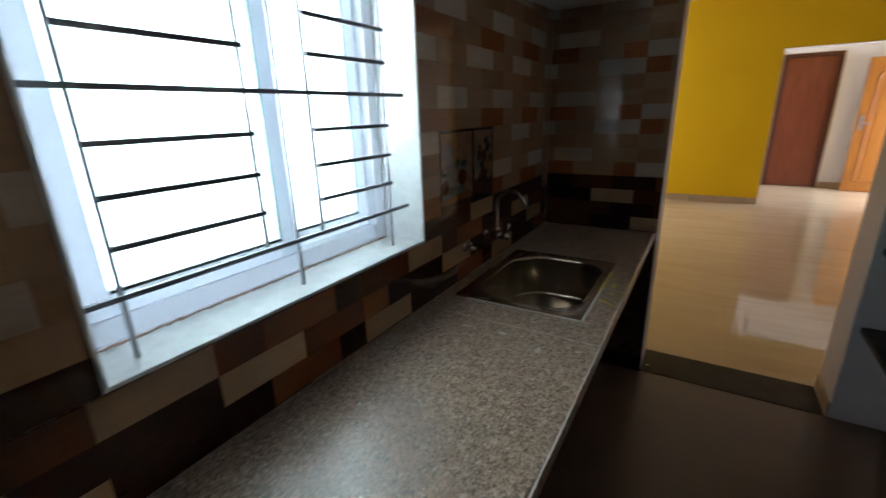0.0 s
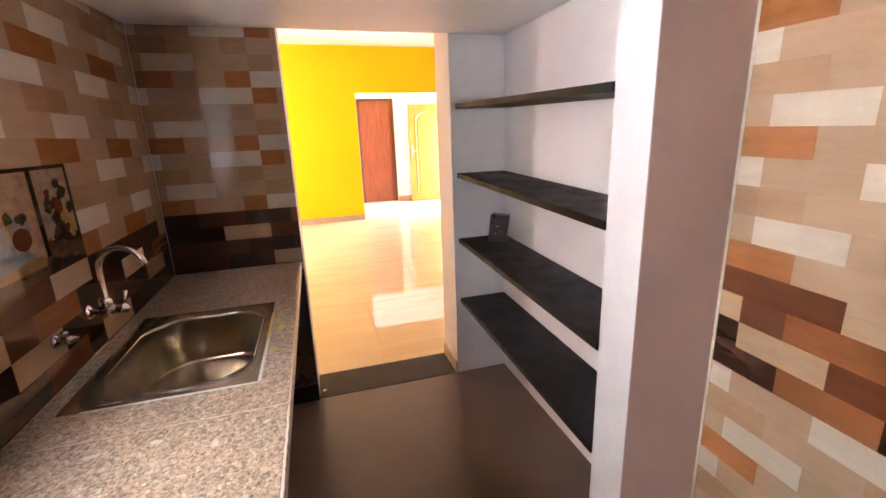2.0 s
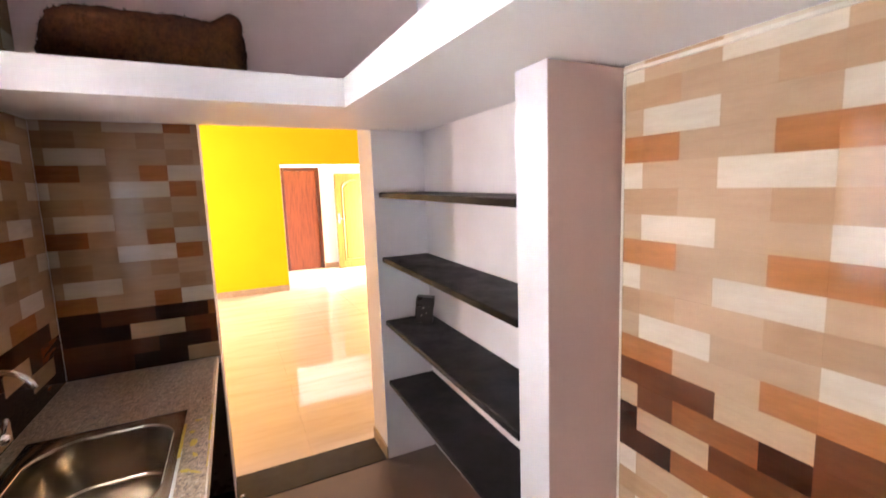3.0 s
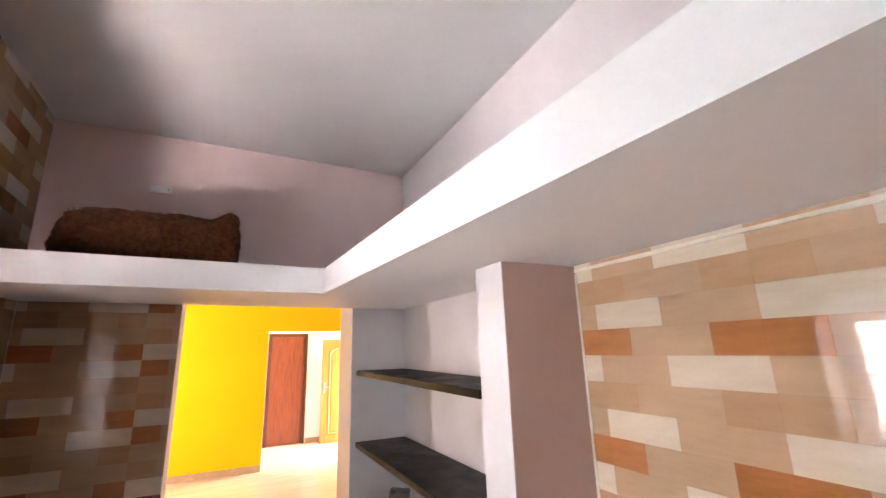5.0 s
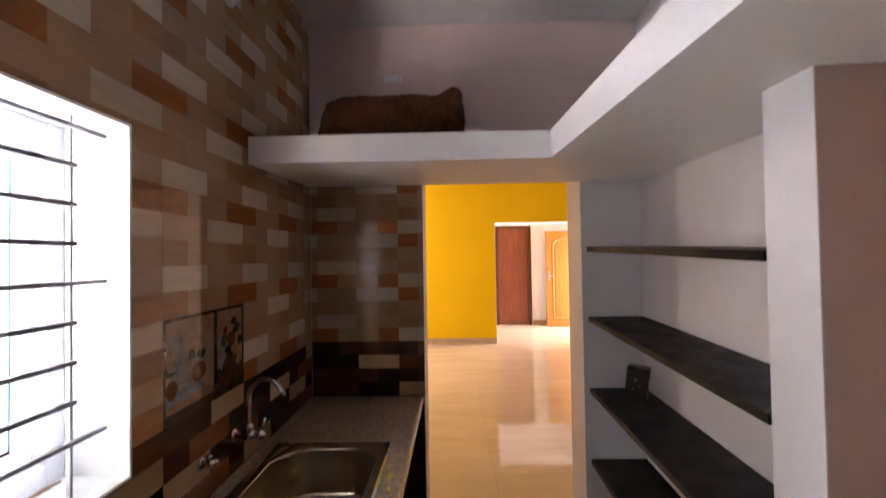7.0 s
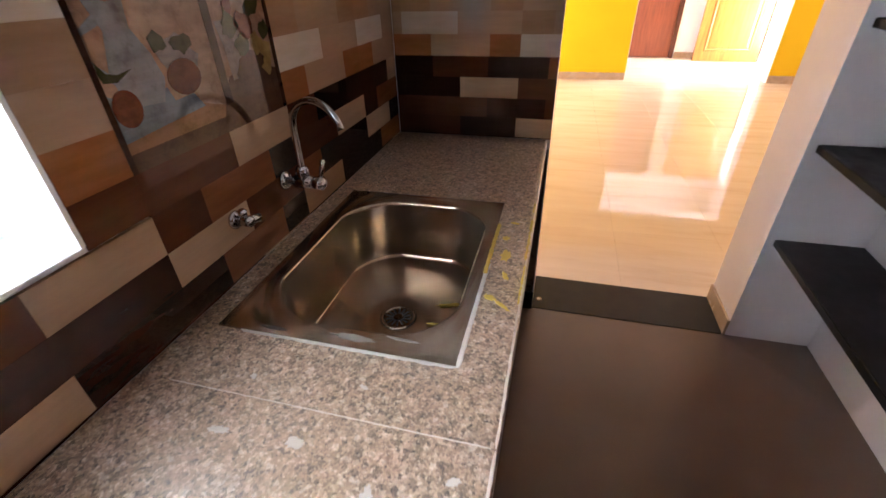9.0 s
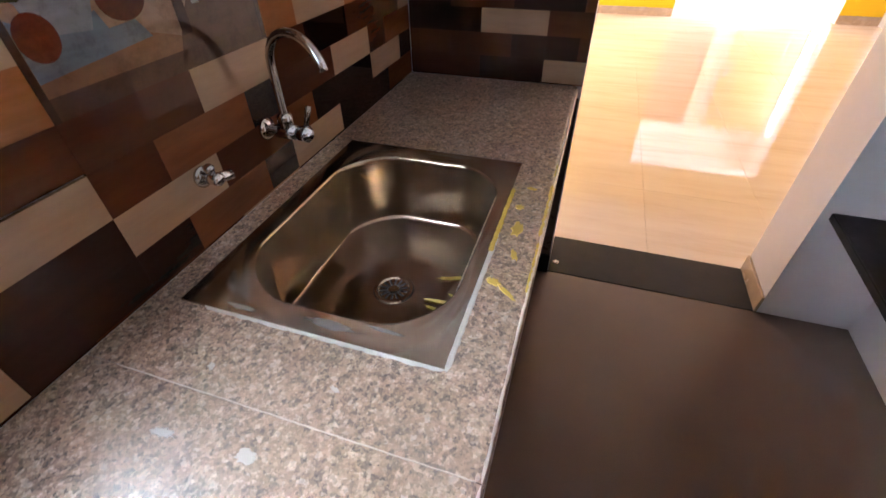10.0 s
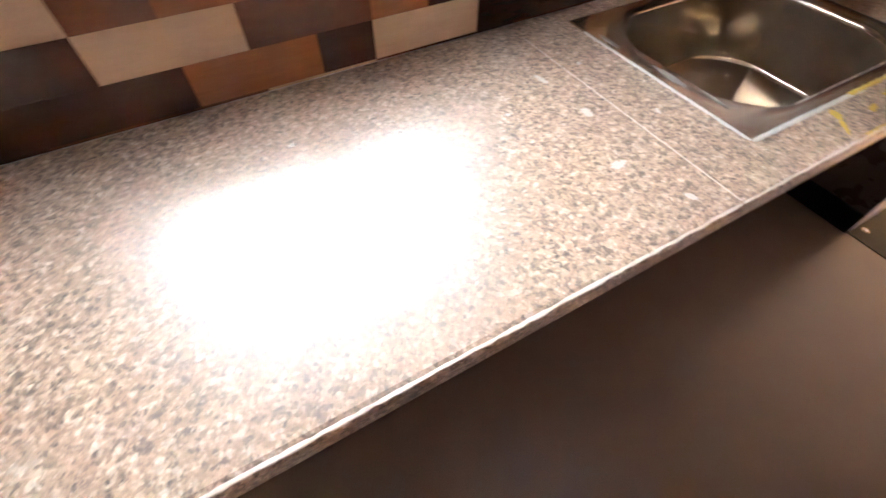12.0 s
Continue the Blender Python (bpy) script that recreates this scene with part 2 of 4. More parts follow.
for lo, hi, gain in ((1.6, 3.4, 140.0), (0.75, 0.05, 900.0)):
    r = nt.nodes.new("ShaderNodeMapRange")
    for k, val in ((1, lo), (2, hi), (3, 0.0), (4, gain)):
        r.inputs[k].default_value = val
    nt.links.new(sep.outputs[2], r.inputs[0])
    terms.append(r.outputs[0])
near = nt.nodes.new("ShaderNodeMapRange")        # added low glow fades further down, to place the ceiling's bright patch
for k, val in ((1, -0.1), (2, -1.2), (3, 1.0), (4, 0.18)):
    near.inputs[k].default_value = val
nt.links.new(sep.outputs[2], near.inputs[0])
# low glow times its fade; no real ground is modelled
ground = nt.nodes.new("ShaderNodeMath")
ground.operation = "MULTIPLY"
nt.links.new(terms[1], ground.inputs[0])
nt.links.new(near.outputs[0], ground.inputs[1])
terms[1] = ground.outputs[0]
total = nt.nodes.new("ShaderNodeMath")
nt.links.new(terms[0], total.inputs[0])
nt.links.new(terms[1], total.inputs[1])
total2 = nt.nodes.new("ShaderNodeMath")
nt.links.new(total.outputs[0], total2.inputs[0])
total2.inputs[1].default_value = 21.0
y_dim = nt.nodes.new("ShaderNodeMapRange")       # glow dimmed towards low y, to darken the sink end of the room
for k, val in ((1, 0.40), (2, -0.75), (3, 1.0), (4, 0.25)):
    y_dim.inputs[k].default_value = val
nt.links.new(sep.outputs[1], y_dim.inputs[0])
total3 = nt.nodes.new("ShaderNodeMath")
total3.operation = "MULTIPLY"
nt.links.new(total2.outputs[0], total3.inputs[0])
nt.links.new(y_dim.outputs[0], total3.inputs[1])
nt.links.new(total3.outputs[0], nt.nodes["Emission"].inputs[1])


def thin_plastic():
    m, nt, b = material("white_window_plastic", 0.3)
    b.inputs["Base Color"].default_value = (0.82, 0.84, 0.87, 1)
    tr, mx = nt.nodes.new("ShaderNodeBsdfTranslucent"), nt.nodes.new("ShaderNodeMixShader")
    tr.inputs[0].default_value = (0.80, 0.86, 0.92, 1)
    mx.inputs[0].default_value = 0.38
    nt.links.new(b.outputs[0], mx.inputs[1])
    nt.links.new(tr.outputs[0], mx.inputs[2])
    nt.links.new(mx.outputs[0], nt.nodes["Material Output"].inputs[0])
    return m


M_THIN = thin_plastic()


# ---- mesh helpers ----
def box_bm(x0, y0, z0, x1, y1, z1, bevel=0.0, bm=None, seg=2):
    bm2 = bmesh.new()
    bmesh.ops.create_cube(bm2, size=1)
    bmesh.ops.scale(bm2, vec=(x1 - x0, y1 - y0, z1 - z0), verts=bm2.verts)
    bmesh.ops.translate(bm2, vec=((x0 + x1) / 2, (y0 + y1) / 2, (z0 + z1) / 2), verts=bm2.verts)
    if bevel:
        bmesh.ops.bevel(bm2, geom=bm2.edges[:], offset=bevel, segments=seg, affect="EDGES", profile=0.5)
    if bm is None:
        return bm2
    tmp = bpy.data.meshes.new("tmp")
    bm2.to_mesh(tmp)
    bm2.free()
    bm.from_mesh(tmp)
    bpy.data.meshes.remove(tmp)
    return bm


def boxes(*items, bevel=0.0):
    bm = bmesh.new()
    for b in items:
        box_bm(*b, bevel=bevel, bm=bm)
    return bm


def mesh_of(name, bm, mat, smooth=False):
    me = bpy.data.meshes.new(name)
    bm.to_mesh(me)
    bm.free()
    me.materials.append(mat)
    if smooth:
        for p in me.polygons:
            p.use_smooth = True
    return me


def part(name, bm, mat, parent, label="", smooth=False):
    ob = new(name, mesh_of(name, bm, mat, smooth))
    ob.parent = parent
    return tagged(ob, label) if label else ob


def thing(name, label, category, at=(0, 0, 0), group="", kind=""):
    ob = new(name)
    ob.location = at
    ob.empty_display_size = 0.1
    return tagged(ob, label, category, group, kind)


def structure(name, bm, mat, label, category):
    return tagged(new(name, mesh_of(name, bm, mat)), label, category, kind="structure")


def tube_bm(points, radius, sides=14, bm=None, caps=True):
    """A round tube swept along a smooth line of points; radius may be a list."""
    bm = bm or bmesh.new()
    pts = [Vector(p) for p in points]
    rings, up = [], None
    for i, p in enumerate(pts):
        d = (pts[min(i + 1, len(pts) - 1)] - pts[max(i - 1, 0)]).normalized()
        if up is None:
            up = Vector((0, 0, 1)) if abs(d.z) < 0.9 else Vector((1, 0, 0))
        u = (up - d * up.dot(d)).normalized()
        w = d.cross(u)
        up = u
        r = radius[i] if isinstance(radius, (list, tuple)) else radius
        rings.append([bm.verts.new(p + (u * math.cos(a) + w * math.sin(a)) * r) for a in (2 * math.pi * k / sides for k in range(sides))])
    for a, b in zip(rings, rings[1:]):
        for k in range(sides):
            bm.faces.new((a[k], a[(k + 1) % sides], b[(k + 1) % sides], b[k]))
    if caps:
        bm.faces.new(rings[0][::-1])
        bm.faces.new(rings[-1])
    return bm


def prism_bm(outline, z0, z1):
    bm = bmesh.new()
    lo = [bm.verts.new((x, y, z0)) for x, y in outline]
    hi = [bm.verts.new((x, y, z1)) for x, y in outline]
    n = len(outline)
    bm.faces.new(lo[::-1])
    bm.faces.new(hi)
    for k in range(n):
        bm.faces.new((lo[k], lo[(k + 1) % n], hi[(k + 1) % n], hi[k]))
    bmesh.ops.recalc_face_normals(bm, faces=bm.faces[:])
    return bm


def round_rect(cx, cy, w, h, r, n=7):
    out = []
    for sx, sy, a0 in ((1, 1, 0), (-1, 1, 90), (-1, -1, 180), (1, -1, 270)):
        for k in range(n + 1):
            a = radians(a0 + 90 * k / n)
            out.append((cx + sx * (w / 2 - r) + r * math.cos(a), cy + sy * (h / 2 - r) + r * math.sin(a)))
    return out


# ---- the kitchen's shell ----
T = 0.008          # tile thickness; the tiled face lies at L, R and F
WALL = 0.235
hb = HOLE_R + 0.03
bm = boxes((L - WALL, BACK, 0, L - T, F2, WZ0), (L - WALL, BACK, WZ0, L - T, WY0, WZ1), (L - WALL, WY1, WZ0, L - T, F2, WZ1),
           (L - WALL, BACK, WZ1, L - T, F2, HOLE_Z - hb), (L - WALL, BACK, HOLE_Z - hb, L - T, HOLE_Y - hb, HOLE_Z + hb),
           (L - WALL, HOLE_Y + hb, HOLE_Z - hb, L - T, F2, HOLE_Z + hb), (L - WALL, BACK, HOLE_Z + hb, L - T, F2, TOP))
sq = [(-hb + 2 * hb * k / 8, -hb) for k in range(8)] + [(hb, -hb + 2 * hb * k / 8) for k in range(8)] + \
     [(hb - 2 * hb * k / 8, hb) for k in range(8)] + [(-hb, hb - 2 * hb * k / 8) for k in range(8)]
for xs in ((L - WALL, L - T),):
    ring = []
    for x in xs:
        o = [bm.verts.new((x, HOLE_Y + a, HOLE_Z + b)) for a, b in sq]
        i = [bm.verts.new((x, HOLE_Y + HOLE_R * a / math.hypot(a, b), HOLE_Z + HOLE_R * b / math.hypot(a, b))) for a, b in sq]
        ring.append((o, i))
    for k in range(32):
        j = (k + 1) % 32
        for o, i in ring:
            bm.faces.new((o[k], o[j], i[j], i[k]))
        bm.faces.new((ring[0][1][k], ring[0][1][j], ring[1][1][j], ring[1][1][k]))
wall_west = structure("wall_west", bm, M_PINK, "tiled kitchen wall with a barred window and a round vent hole", "wall")
wall_east = structure("wall_east", boxes((R + T, BACK, 0, R + 0.2, F2, TOP)), M_PINK, "lilac plastered kitchen wall, tiled beside the shelves", "wall")
wall_north = structure("wall_north", boxes((L - T, F + T, 0, DX0, F2, TOP), (DX1, F, 0, R + T, F2, TOP), (DX0, F, DTOP, DX1, F2, TOP),
                       (L - T, F, LOFT0 + 0.02, DX0, F + T, TOP)), M_PINK, "lilac plastered wall round the open doorway to the hall", "wall")
# never in view; dark colour chosen so that less light bounces back
wall_south = structure("wall_south", boxes((L - WALL, BACK - 0.2, 0, R + 0.2, BACK, TOP)), M_BACK, "unseen closing wall, kept dark brown to cut bounced light", "wall")
floor = structure("floor", boxes((L - T, BACK, -0.1, R + T, F, 0)), M_FLOOR, "dark brown polished stone kitchen floor", "floor")
ceiling = structure("ceiling", boxes((L - WALL, BACK - 0.2, TOP, R + 0.2, F2, TOP + 0.12)), M_CEIL, "off-white painted plaster kitchen ceiling", "ceiling")
threshold = structure("threshold", boxes((DX0, F, -0.1, DX1, F2, 0.003)), M_STEP, "black granite threshold in the doorway", "threshold")
structure("baseboard", boxes((DX1 - 0.012, F - 0.004, 0.003, DX1 - 0.0005, F2, 0.085), bevel=0.002), M_SKIRT, "cream tile skirting on the door reveal", "baseboard")
structure("baseboard", boxes((L, F - 0.014, 0, DX0 - 0.001, F - 0.0005, 0.10), bevel=0.002), M_BLACK, "black granite skirting under the worktop", "baseboard")

structure("wall_panel", boxes((L - T, F, 0.0, DX0 - 0.004, F + T - 0.0005, CT - 0.04)), M_STEP2, "dark brown stone facing under the worktop", "wall")

# loft: an L of concrete slab over the doorway and the shelves
loft_outline = [(L, F), (L, 1.908), (0.80, 1.908), (0.97, BACK), (R, BACK), (R, F)]
bm = prism_bm(loft_outline, LOFT0, LOFT1)
for v in bm.verts:
    if v.co.z < LOFT1 - 0.001:
        v.co.z += -0.027 * min(1, (F - v.co.y) / 0.72) + 0.012 * min(0, v.co.y - 1.908)
structure("loft", bm, M_WHITE, "white painted concrete storage loft slab", "loft")
# thin layer whose rose colour holds the warm bounce above the loft
structure("wall_north_upper", boxes((L, F - 0.004, LOFT1, R, F - 0.0005, TOP)), M_ROSEW, "wall above the loft, warm bounced light put into its pale rose", "wall")
# partition fin at the near end of the shelves
PX, PY0, PY1 = 1.150, 1.143, 1.290
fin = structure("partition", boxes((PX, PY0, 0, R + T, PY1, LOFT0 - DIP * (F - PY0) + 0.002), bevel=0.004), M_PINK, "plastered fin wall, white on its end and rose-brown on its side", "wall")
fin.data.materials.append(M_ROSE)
# faces towards -y take the darker rose-brown
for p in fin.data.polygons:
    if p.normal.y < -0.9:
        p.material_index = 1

# pale cement joints where the tiles of the shelf wall meet the soffit and the fin
bm = bmesh.new()
steps = [PY0 - 0.002 - (PY0 - BACK) * k / 30 for k in range(31)]
rng = random.Random(31)
rows = []
for y in steps:
    z = LOFT0 - 0.027 + 0.012 * (y - 1.908)
    d = rng.uniform(0.010, 0.014)
    rows.append([bm.verts.new(p) for p in ((R - 0.0005, y, z - d), (R - 0.0035, y, z - d + 0.002), (R - 0.0045, y, z - 0.0005))])
for a, b in zip(rows, rows[1:]):
    for k in range(2):
        bm.faces.new((a[k], a[k + 1], b[k + 1], b[k]))
bmesh.ops.recalc_face_normals(bm, faces=bm.faces[:])
structure("trim", bm, M_JOINT, "pale cement joint between tiles and loft soffit", "joint")
structure("trim", boxes((R - 0.0035, PY0 - 0.009, 0.0, R - 0.0005, PY0 - 0.0005, LOFT0 - 0.052), bevel=0.001), M_JOINT, "pale cement joint between tiles and fin wall", "joint")

# worktop in two slabs, the far one cut out for the sink
SX0, SX1, SY0, SY1 = -0.312, 0.153, 1.414, 2.036   # sink flange
JOINT = 1.282


def slab(name, y0, y1, hole, label):
    xs = [L, SX0 + 0.03, SX1 - 0.03, CF - 0.012]
    ys = [y0, SY0 + 0.03, SY1 - 0.03, y1] if hole else [y0, y0 + (y1 - y0) / 3, y1 - (y1 - y0) / 3, y1]
    bm = bmesh.new()
    top = [[bm.verts.new((x, y, CT)) for y in ys] for x in xs]
    low = [[bm.verts.new((x, y, CT - 0.04)) for y in ys] for x in xs]
    for i in range(3):
        for j in range(3):
            if hole and i == 1 and j == 1:
                continue
            bm.faces.new((top[i][j], top[i + 1][j], top[i + 1][j + 1], top[i][j + 1]))
            bm.faces.new((low[i][j], low[i][j + 1], low[i + 1][j + 1], low[i + 1][j]))
    for k in range(3):
        for a in (0, 3):
            bm.faces.new((low[k][a], low[k + 1][a], top[k + 1][a], top[k][a]))
        bm.faces.new((low[0][k], low[0][k + 1], top[0][k + 1], top[0][k]))
    if hole:
        for a, b in (((1, 1), (2, 1)), ((2, 1), (2, 2)), ((2, 2), (1, 2)), ((1, 2), (1, 1))):
            bm.faces.new((low[a[0]][a[1]], low[b[0]][b[1]], top[b[0]][b[1]], top[a[0]][a[1]]))
    prof = [(CF - 0.012, CT - 0.04), (CF - 0.003, CT - 0.04), (CF, CT - 0.036), (CF, CT - 0.010), (CF - 0.003, CT - 0.003), (CF - 0.012, CT)]
    a = [bm.verts.new((x, y0, z)) for x, z in prof]
    b = [bm.verts.new((x, y1, z)) for x, z in prof]
    for k in range(5):
        bm.faces.new((a[k], b[k], b[k + 1], a[k + 1]))
    bm.faces.new(a)
    bm.faces.new(b[::-1])
    bmesh.ops.remove_doubles(bm, verts=bm.verts[:], dist=0.0002)
    bmesh.ops.recalc_face_normals(bm, faces=bm.faces[:])
    return tagged(new(name, mesh_of(name, bm, M_GRANITE)), label, "worktop", "worktop slabs", "structure")


worktop_far = slab("worktop", JOINT + 0.0008, F, True, "speckled brown granite worktop slab round the sink")
worktop_near = slab("worktop", BACK, JOINT - 0.0008, False, "speckled brown granite worktop slab under the window")
structure("worktop_support", boxes((L, BACK + 0.6, 0, 0.15, BACK + 0.7, CT - 0.04)), M_TAUPE, "plastered masonry pier under the worktop", "pier")

# black shelves
for z in (1.650, 1.271, 0.887, 0.508):
    sh = thing("wall_shelf", "black granite shelf slab built into the alcove", "shelf", group="alcove shelves")
    for name, mat, label, dims, bevel in (
            ("slab", M_BLACK, "", (1.152, PY1 + 0.0005, z - 0.024, R + T - 0.001, F - 0.0005, z), 0.001),
            ("front_edge", M_NOSE, "polished black front edge", (1.145, PY1 + 0.0005, z - 0.027, 1.1518, F - 0.0005, z - 0.0004), 0.0025),
            ("underside", M_UNDER, "rough unpolished grey-brown underside", (1.152, PY1 + 0.0005, z - 0.027, R + T - 0.001, F - 0.0005, z - 0.0242), 0.0)):
        bm = box_bm(*dims, bevel)
        for v in bm.verts:
            v.co.z += SLOPE * (v.co.y - F)
        part(name, bm, mat, sh, label)

# ---- hall and corridor beyond the doorway ----
structure("hall_wall_west", boxes((HX0 - 0.2, F2, 0, HX0, HY, 3.0)), M_YELLOW, "yellow painted hall wall", "wall")
structure("hall_wall_south", boxes((HX0, F2 - 0.15, 0, L - WALL, F2, 3.0), (R + 0.2, F2 - 0.15, 0, HX1 + 0.2, F2, 3.0)), M_WHITE, "white painted hall wall beside the kitchen", "wall")
structure("hall_wall_east", boxes((HX1, F2, 0, HX1 + 0.2, 8.75, 3.0), (HX1, 10.1, 0, HX1 + 0.2, CY + 0.2, 3.0), (HX1, 8.75, 2.15, HX1 + 0.2, 10.1, 3.0)), M_WHITE, "white painted hall wall with the front doorway", "wall")
structure("hall_wall_north", boxes((HX0, HY, 0, OX0, HY + 0.22, 3.0), (OX1, HY, 0, HX1, HY + 0.22, 3.0), (OX0, HY, OTOP, OX1, HY + 0.22, 3.0)), M_YELLOW, "bright yellow hall wall with a wide opening", "wall")
structure("opening_lining", boxes((OX0 + 0.0005, HY + 0.004, 0, OX0 + 0.008, HY + 0.226, OTOP - 0.008), (OX1 - 0.008, HY + 0.004, 0, OX1 - 0.0005, HY + 0.226, OTOP - 0.008),
          (OX0 + 0.0005, HY + 0.004, OTOP - 0.008, OX1 - 0.0005, HY + 0.226, OTOP - 0.0005)), M_WHITE, "white painted reveal of the hall opening", "trim")
structure("corridor_wall_north", boxes((HX0, CY, 0, 1.40, CY + 0.2, 3.0), (2.235, CY, 0, HX1, CY + 0.2, 3.0), (1.40, CY, 2.32, 2.235, CY + 0.2, 3.0), (1.4, CY + 0.12, 0, 2.235, CY + 0.2, 2.32)), M_WHITE, "white painted corridor wall with a dark door", "wall")
structure("corridor_wall_west", boxes((0.6, HY + 0.22, 0, 0.8, CY, 3.0)), M_WHITE, "white painted corridor end wall", "wall")
structure("hall_ceiling", boxes((HX0 - 0.2, F2, 3.0, HX1 + 0.2, CY + 0.2, 3.12)), M_CEIL, "white hall ceiling", "ceiling")
hall_floor = structure("hall_floor", boxes((HX0, F2, -0.1, HX1 + 1.2, CY + 0.1, -0.009)), M_GROUT, "cream veined polished hall floor", "floor")
structure("baseboard", boxes((HX0, HY - 0.012, 0, OX0, HY - 0.0005, 0.10), bevel=0.002), M_SKIRT, "cream tile skirting along the yellow wall", "baseboard")
structure("baseboard", boxes((OX1, HY - 0.012, 0, HX1, HY - 0.0005, 0.10), bevel=0.002), M_SKIRT, "cream tile skirting along the yellow wall", "baseboard")
structure("baseboard", boxes((2.25, CY - 0.012, 0, HX1, CY - 0.0005, 0.10), bevel=0.002), M_SKIRT, "cream tile skirting in the corridor", "baseboard")

# dark door in the corridor
d = thing("door_1", "closed dark red-brown wooden door in a darker frame", "door", (1.8175, CY, 0), kind="structure")
part("frame", boxes((-0.416, -0.03, 0, -0.345, 0.08, 2.318), (0.345, -0.03, 0, 0.416, 0.08, 2.318), (-0.345, -0.03, 2.25, 0.345, 0.08, 2.318), bevel=0.004), M_DOOR_F, d, "very dark wooden frame")
part("leaf", box_bm(-0.343, 0.0, 0.008, 0.343, 0.04, 2.248, 0.003), M_DOOR_D, d)

# open teak front door leaf
d = thing("door_2", "open honey-coloured carved teak front door leaf", "door", (3.50, 10.05, 0), kind="structure")
d.rotation_euler = (0, 0, radians(-3))
part("leaf", box_bm(-1.0, 0.0, 0.008, 0, 0.042, 2.16, 0.004), M_DOOR_O, d)
arch = [(-0.86, 0.17), (-0.14, 0.17), (-0.14, 1.86)] + [(-0.50 + 0.36 * math.cos(radians(a)), 1.86 + 0.17 * math.sin(radians(a))) for a in range(15, 180, 15)] + [(-0.86, 1.86)]
bm = bmesh.new()
n = len(arch)
cxm, czm = -0.50, 1.05
rings = []
for s, y in ((1.0, 0.0), (0.965, -0.014), (0.93, -0.014), (0.89, -0.002), (0.80, -0.010)):
    rings.append([bm.verts.new((cxm + (x - cxm) * s, y, czm + (z - czm) * (1 - (1 - s) * 0.42))) for x, z in arch])
for a, b in zip(rings, rings[1:]):
    for k in range(n):
        bm.faces.new((a[k], b[k], b[(k + 1) % n], a[(k + 1) % n]))
bm.faces.new(rings[-1])
bmesh.ops.recalc_face_normals(bm, faces=bm.faces[:])
part("panel", bm, M_DOOR_O, d, "raised arched panel")
part("handle", tube_bm([(-0.94, -0.005, 1.14), (-0.94, -0.05, 1.14), (-0.93, -0.055, 1.14), (-0.84, -0.055, 1.14)], 0.011), M_IRON, d, "dark metal lever handle")
part("lock_plate", box_bm(-0.962, -0.006, 1.03, -0.918, 0.0, 1.26, 0.002), M_IRON, d, "dark metal lock plate")

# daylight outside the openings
# its unseen lower part glows strongest, added to brighten the ceiling
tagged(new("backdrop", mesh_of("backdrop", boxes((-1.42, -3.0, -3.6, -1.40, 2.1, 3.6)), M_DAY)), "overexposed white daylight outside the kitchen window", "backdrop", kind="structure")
tagged(new("backdrop", mesh_of("backdrop", boxes((HX1 + 1.2, 8.0, -0.5, HX1 + 1.22, 11.4, 3.5)), M_DAY2)), "overexposed white daylight outside the front door", "backdrop", kind="structure")

# ---- kitchen window ----
win = thing("window_1", "white sliding window with a white sill behind iron bars", "window", (0, 0, 0), kind="structure")
XO = L - WALL
part("window_sill", boxes((XO, WY0, WZ0 - 0.002, L + 0.002, WY1, WZ0 + 0.006), bevel=0.002), M_SILL, win, "white cement sill")
part("reveal", boxes((XO, WY0 - 0.001, WZ0 + 0.006, L + 0.001, WY0 + 0.006, WZ1 - 0.006), (XO, WY1 - 0.006, WZ0 + 0.006, L + 0.001, WY1 + 0.001, WZ1 - 0.006),
     (XO, WY0 - 0.001, WZ1 - 0.006, L + 0.001, WY1 + 0.001, WZ1 + 0.001)), M_SILL, win, "white plastered reveal")
fy0, fy1, fz0, fz1 = WY0 + 0.006, WY1 - 0.006, WZ0 + 0.006, WZ1 - 0.006
fx0, fx1 = XO + 0.0, XO + 0.075
part("frame", boxes((fx0, fy0, fz0, fx1, fy0 + 0.045, fz1), (fx0, fy1 - 0.045, fz0, fx1, fy1, fz1), (fx0, fy0 + 0.045, fz0, fx1, fy1 - 0.045, fz0 + 0.05),
     (fx0, fy0 + 0.045, fz1 - 0.05, fx1, fy1 - 0.045, fz1), bevel=0.004), M_THIN, win, "white plastic window frame")


def sash(y0, y1, x0):
    z0, z1, w = fz0 + 0.05, fz1 - 0.05, 0.05
    s = part("sash", boxes((x0, y0, z0, x0 + 0.028, y0 + w, z1), (x0, y1 - w, z0, x0 + 0.028, y1, z1), (x0, y0 + w, z0, x0 + 0.028, y1 - w, z0 + w),
             (x0, y0 + w, z1 - w, x0 + 0.028, y1 - w, z1), bevel=0.003), M_THIN, win)
    p = part("pane", box_bm(x0 + 0.012, y0 + w - 0.006, z0 + w - 0.006, x0 + 0.016, y1 - w + 0.006, z1 - w + 0.006), M_GLASS, s)
    p.visible_shadow = False
    part("gasket", boxes((x0 + 0.0285, y0 + w, z0 + w - 0.004, x0 + 0.031, y1 - w, z0 + w + 0.003)), M_BROWN, s, "black rubber gasket")
    part("glass_edge", boxes((x0 + 0.0285, y1 - w - 0.003, z0 + w + 0.003, x0 + 0.030, y1 - w + 0.001, z1 - w)), M_TEAL, s, "green edge of the glass")


sash(fy0 + 0.045, fy0 + 0.045 + 0.508, fx0 + 0.040)
sash(fy1 - 0.045 - 0.378, fy1 - 0.045, fx0 + 0.008)

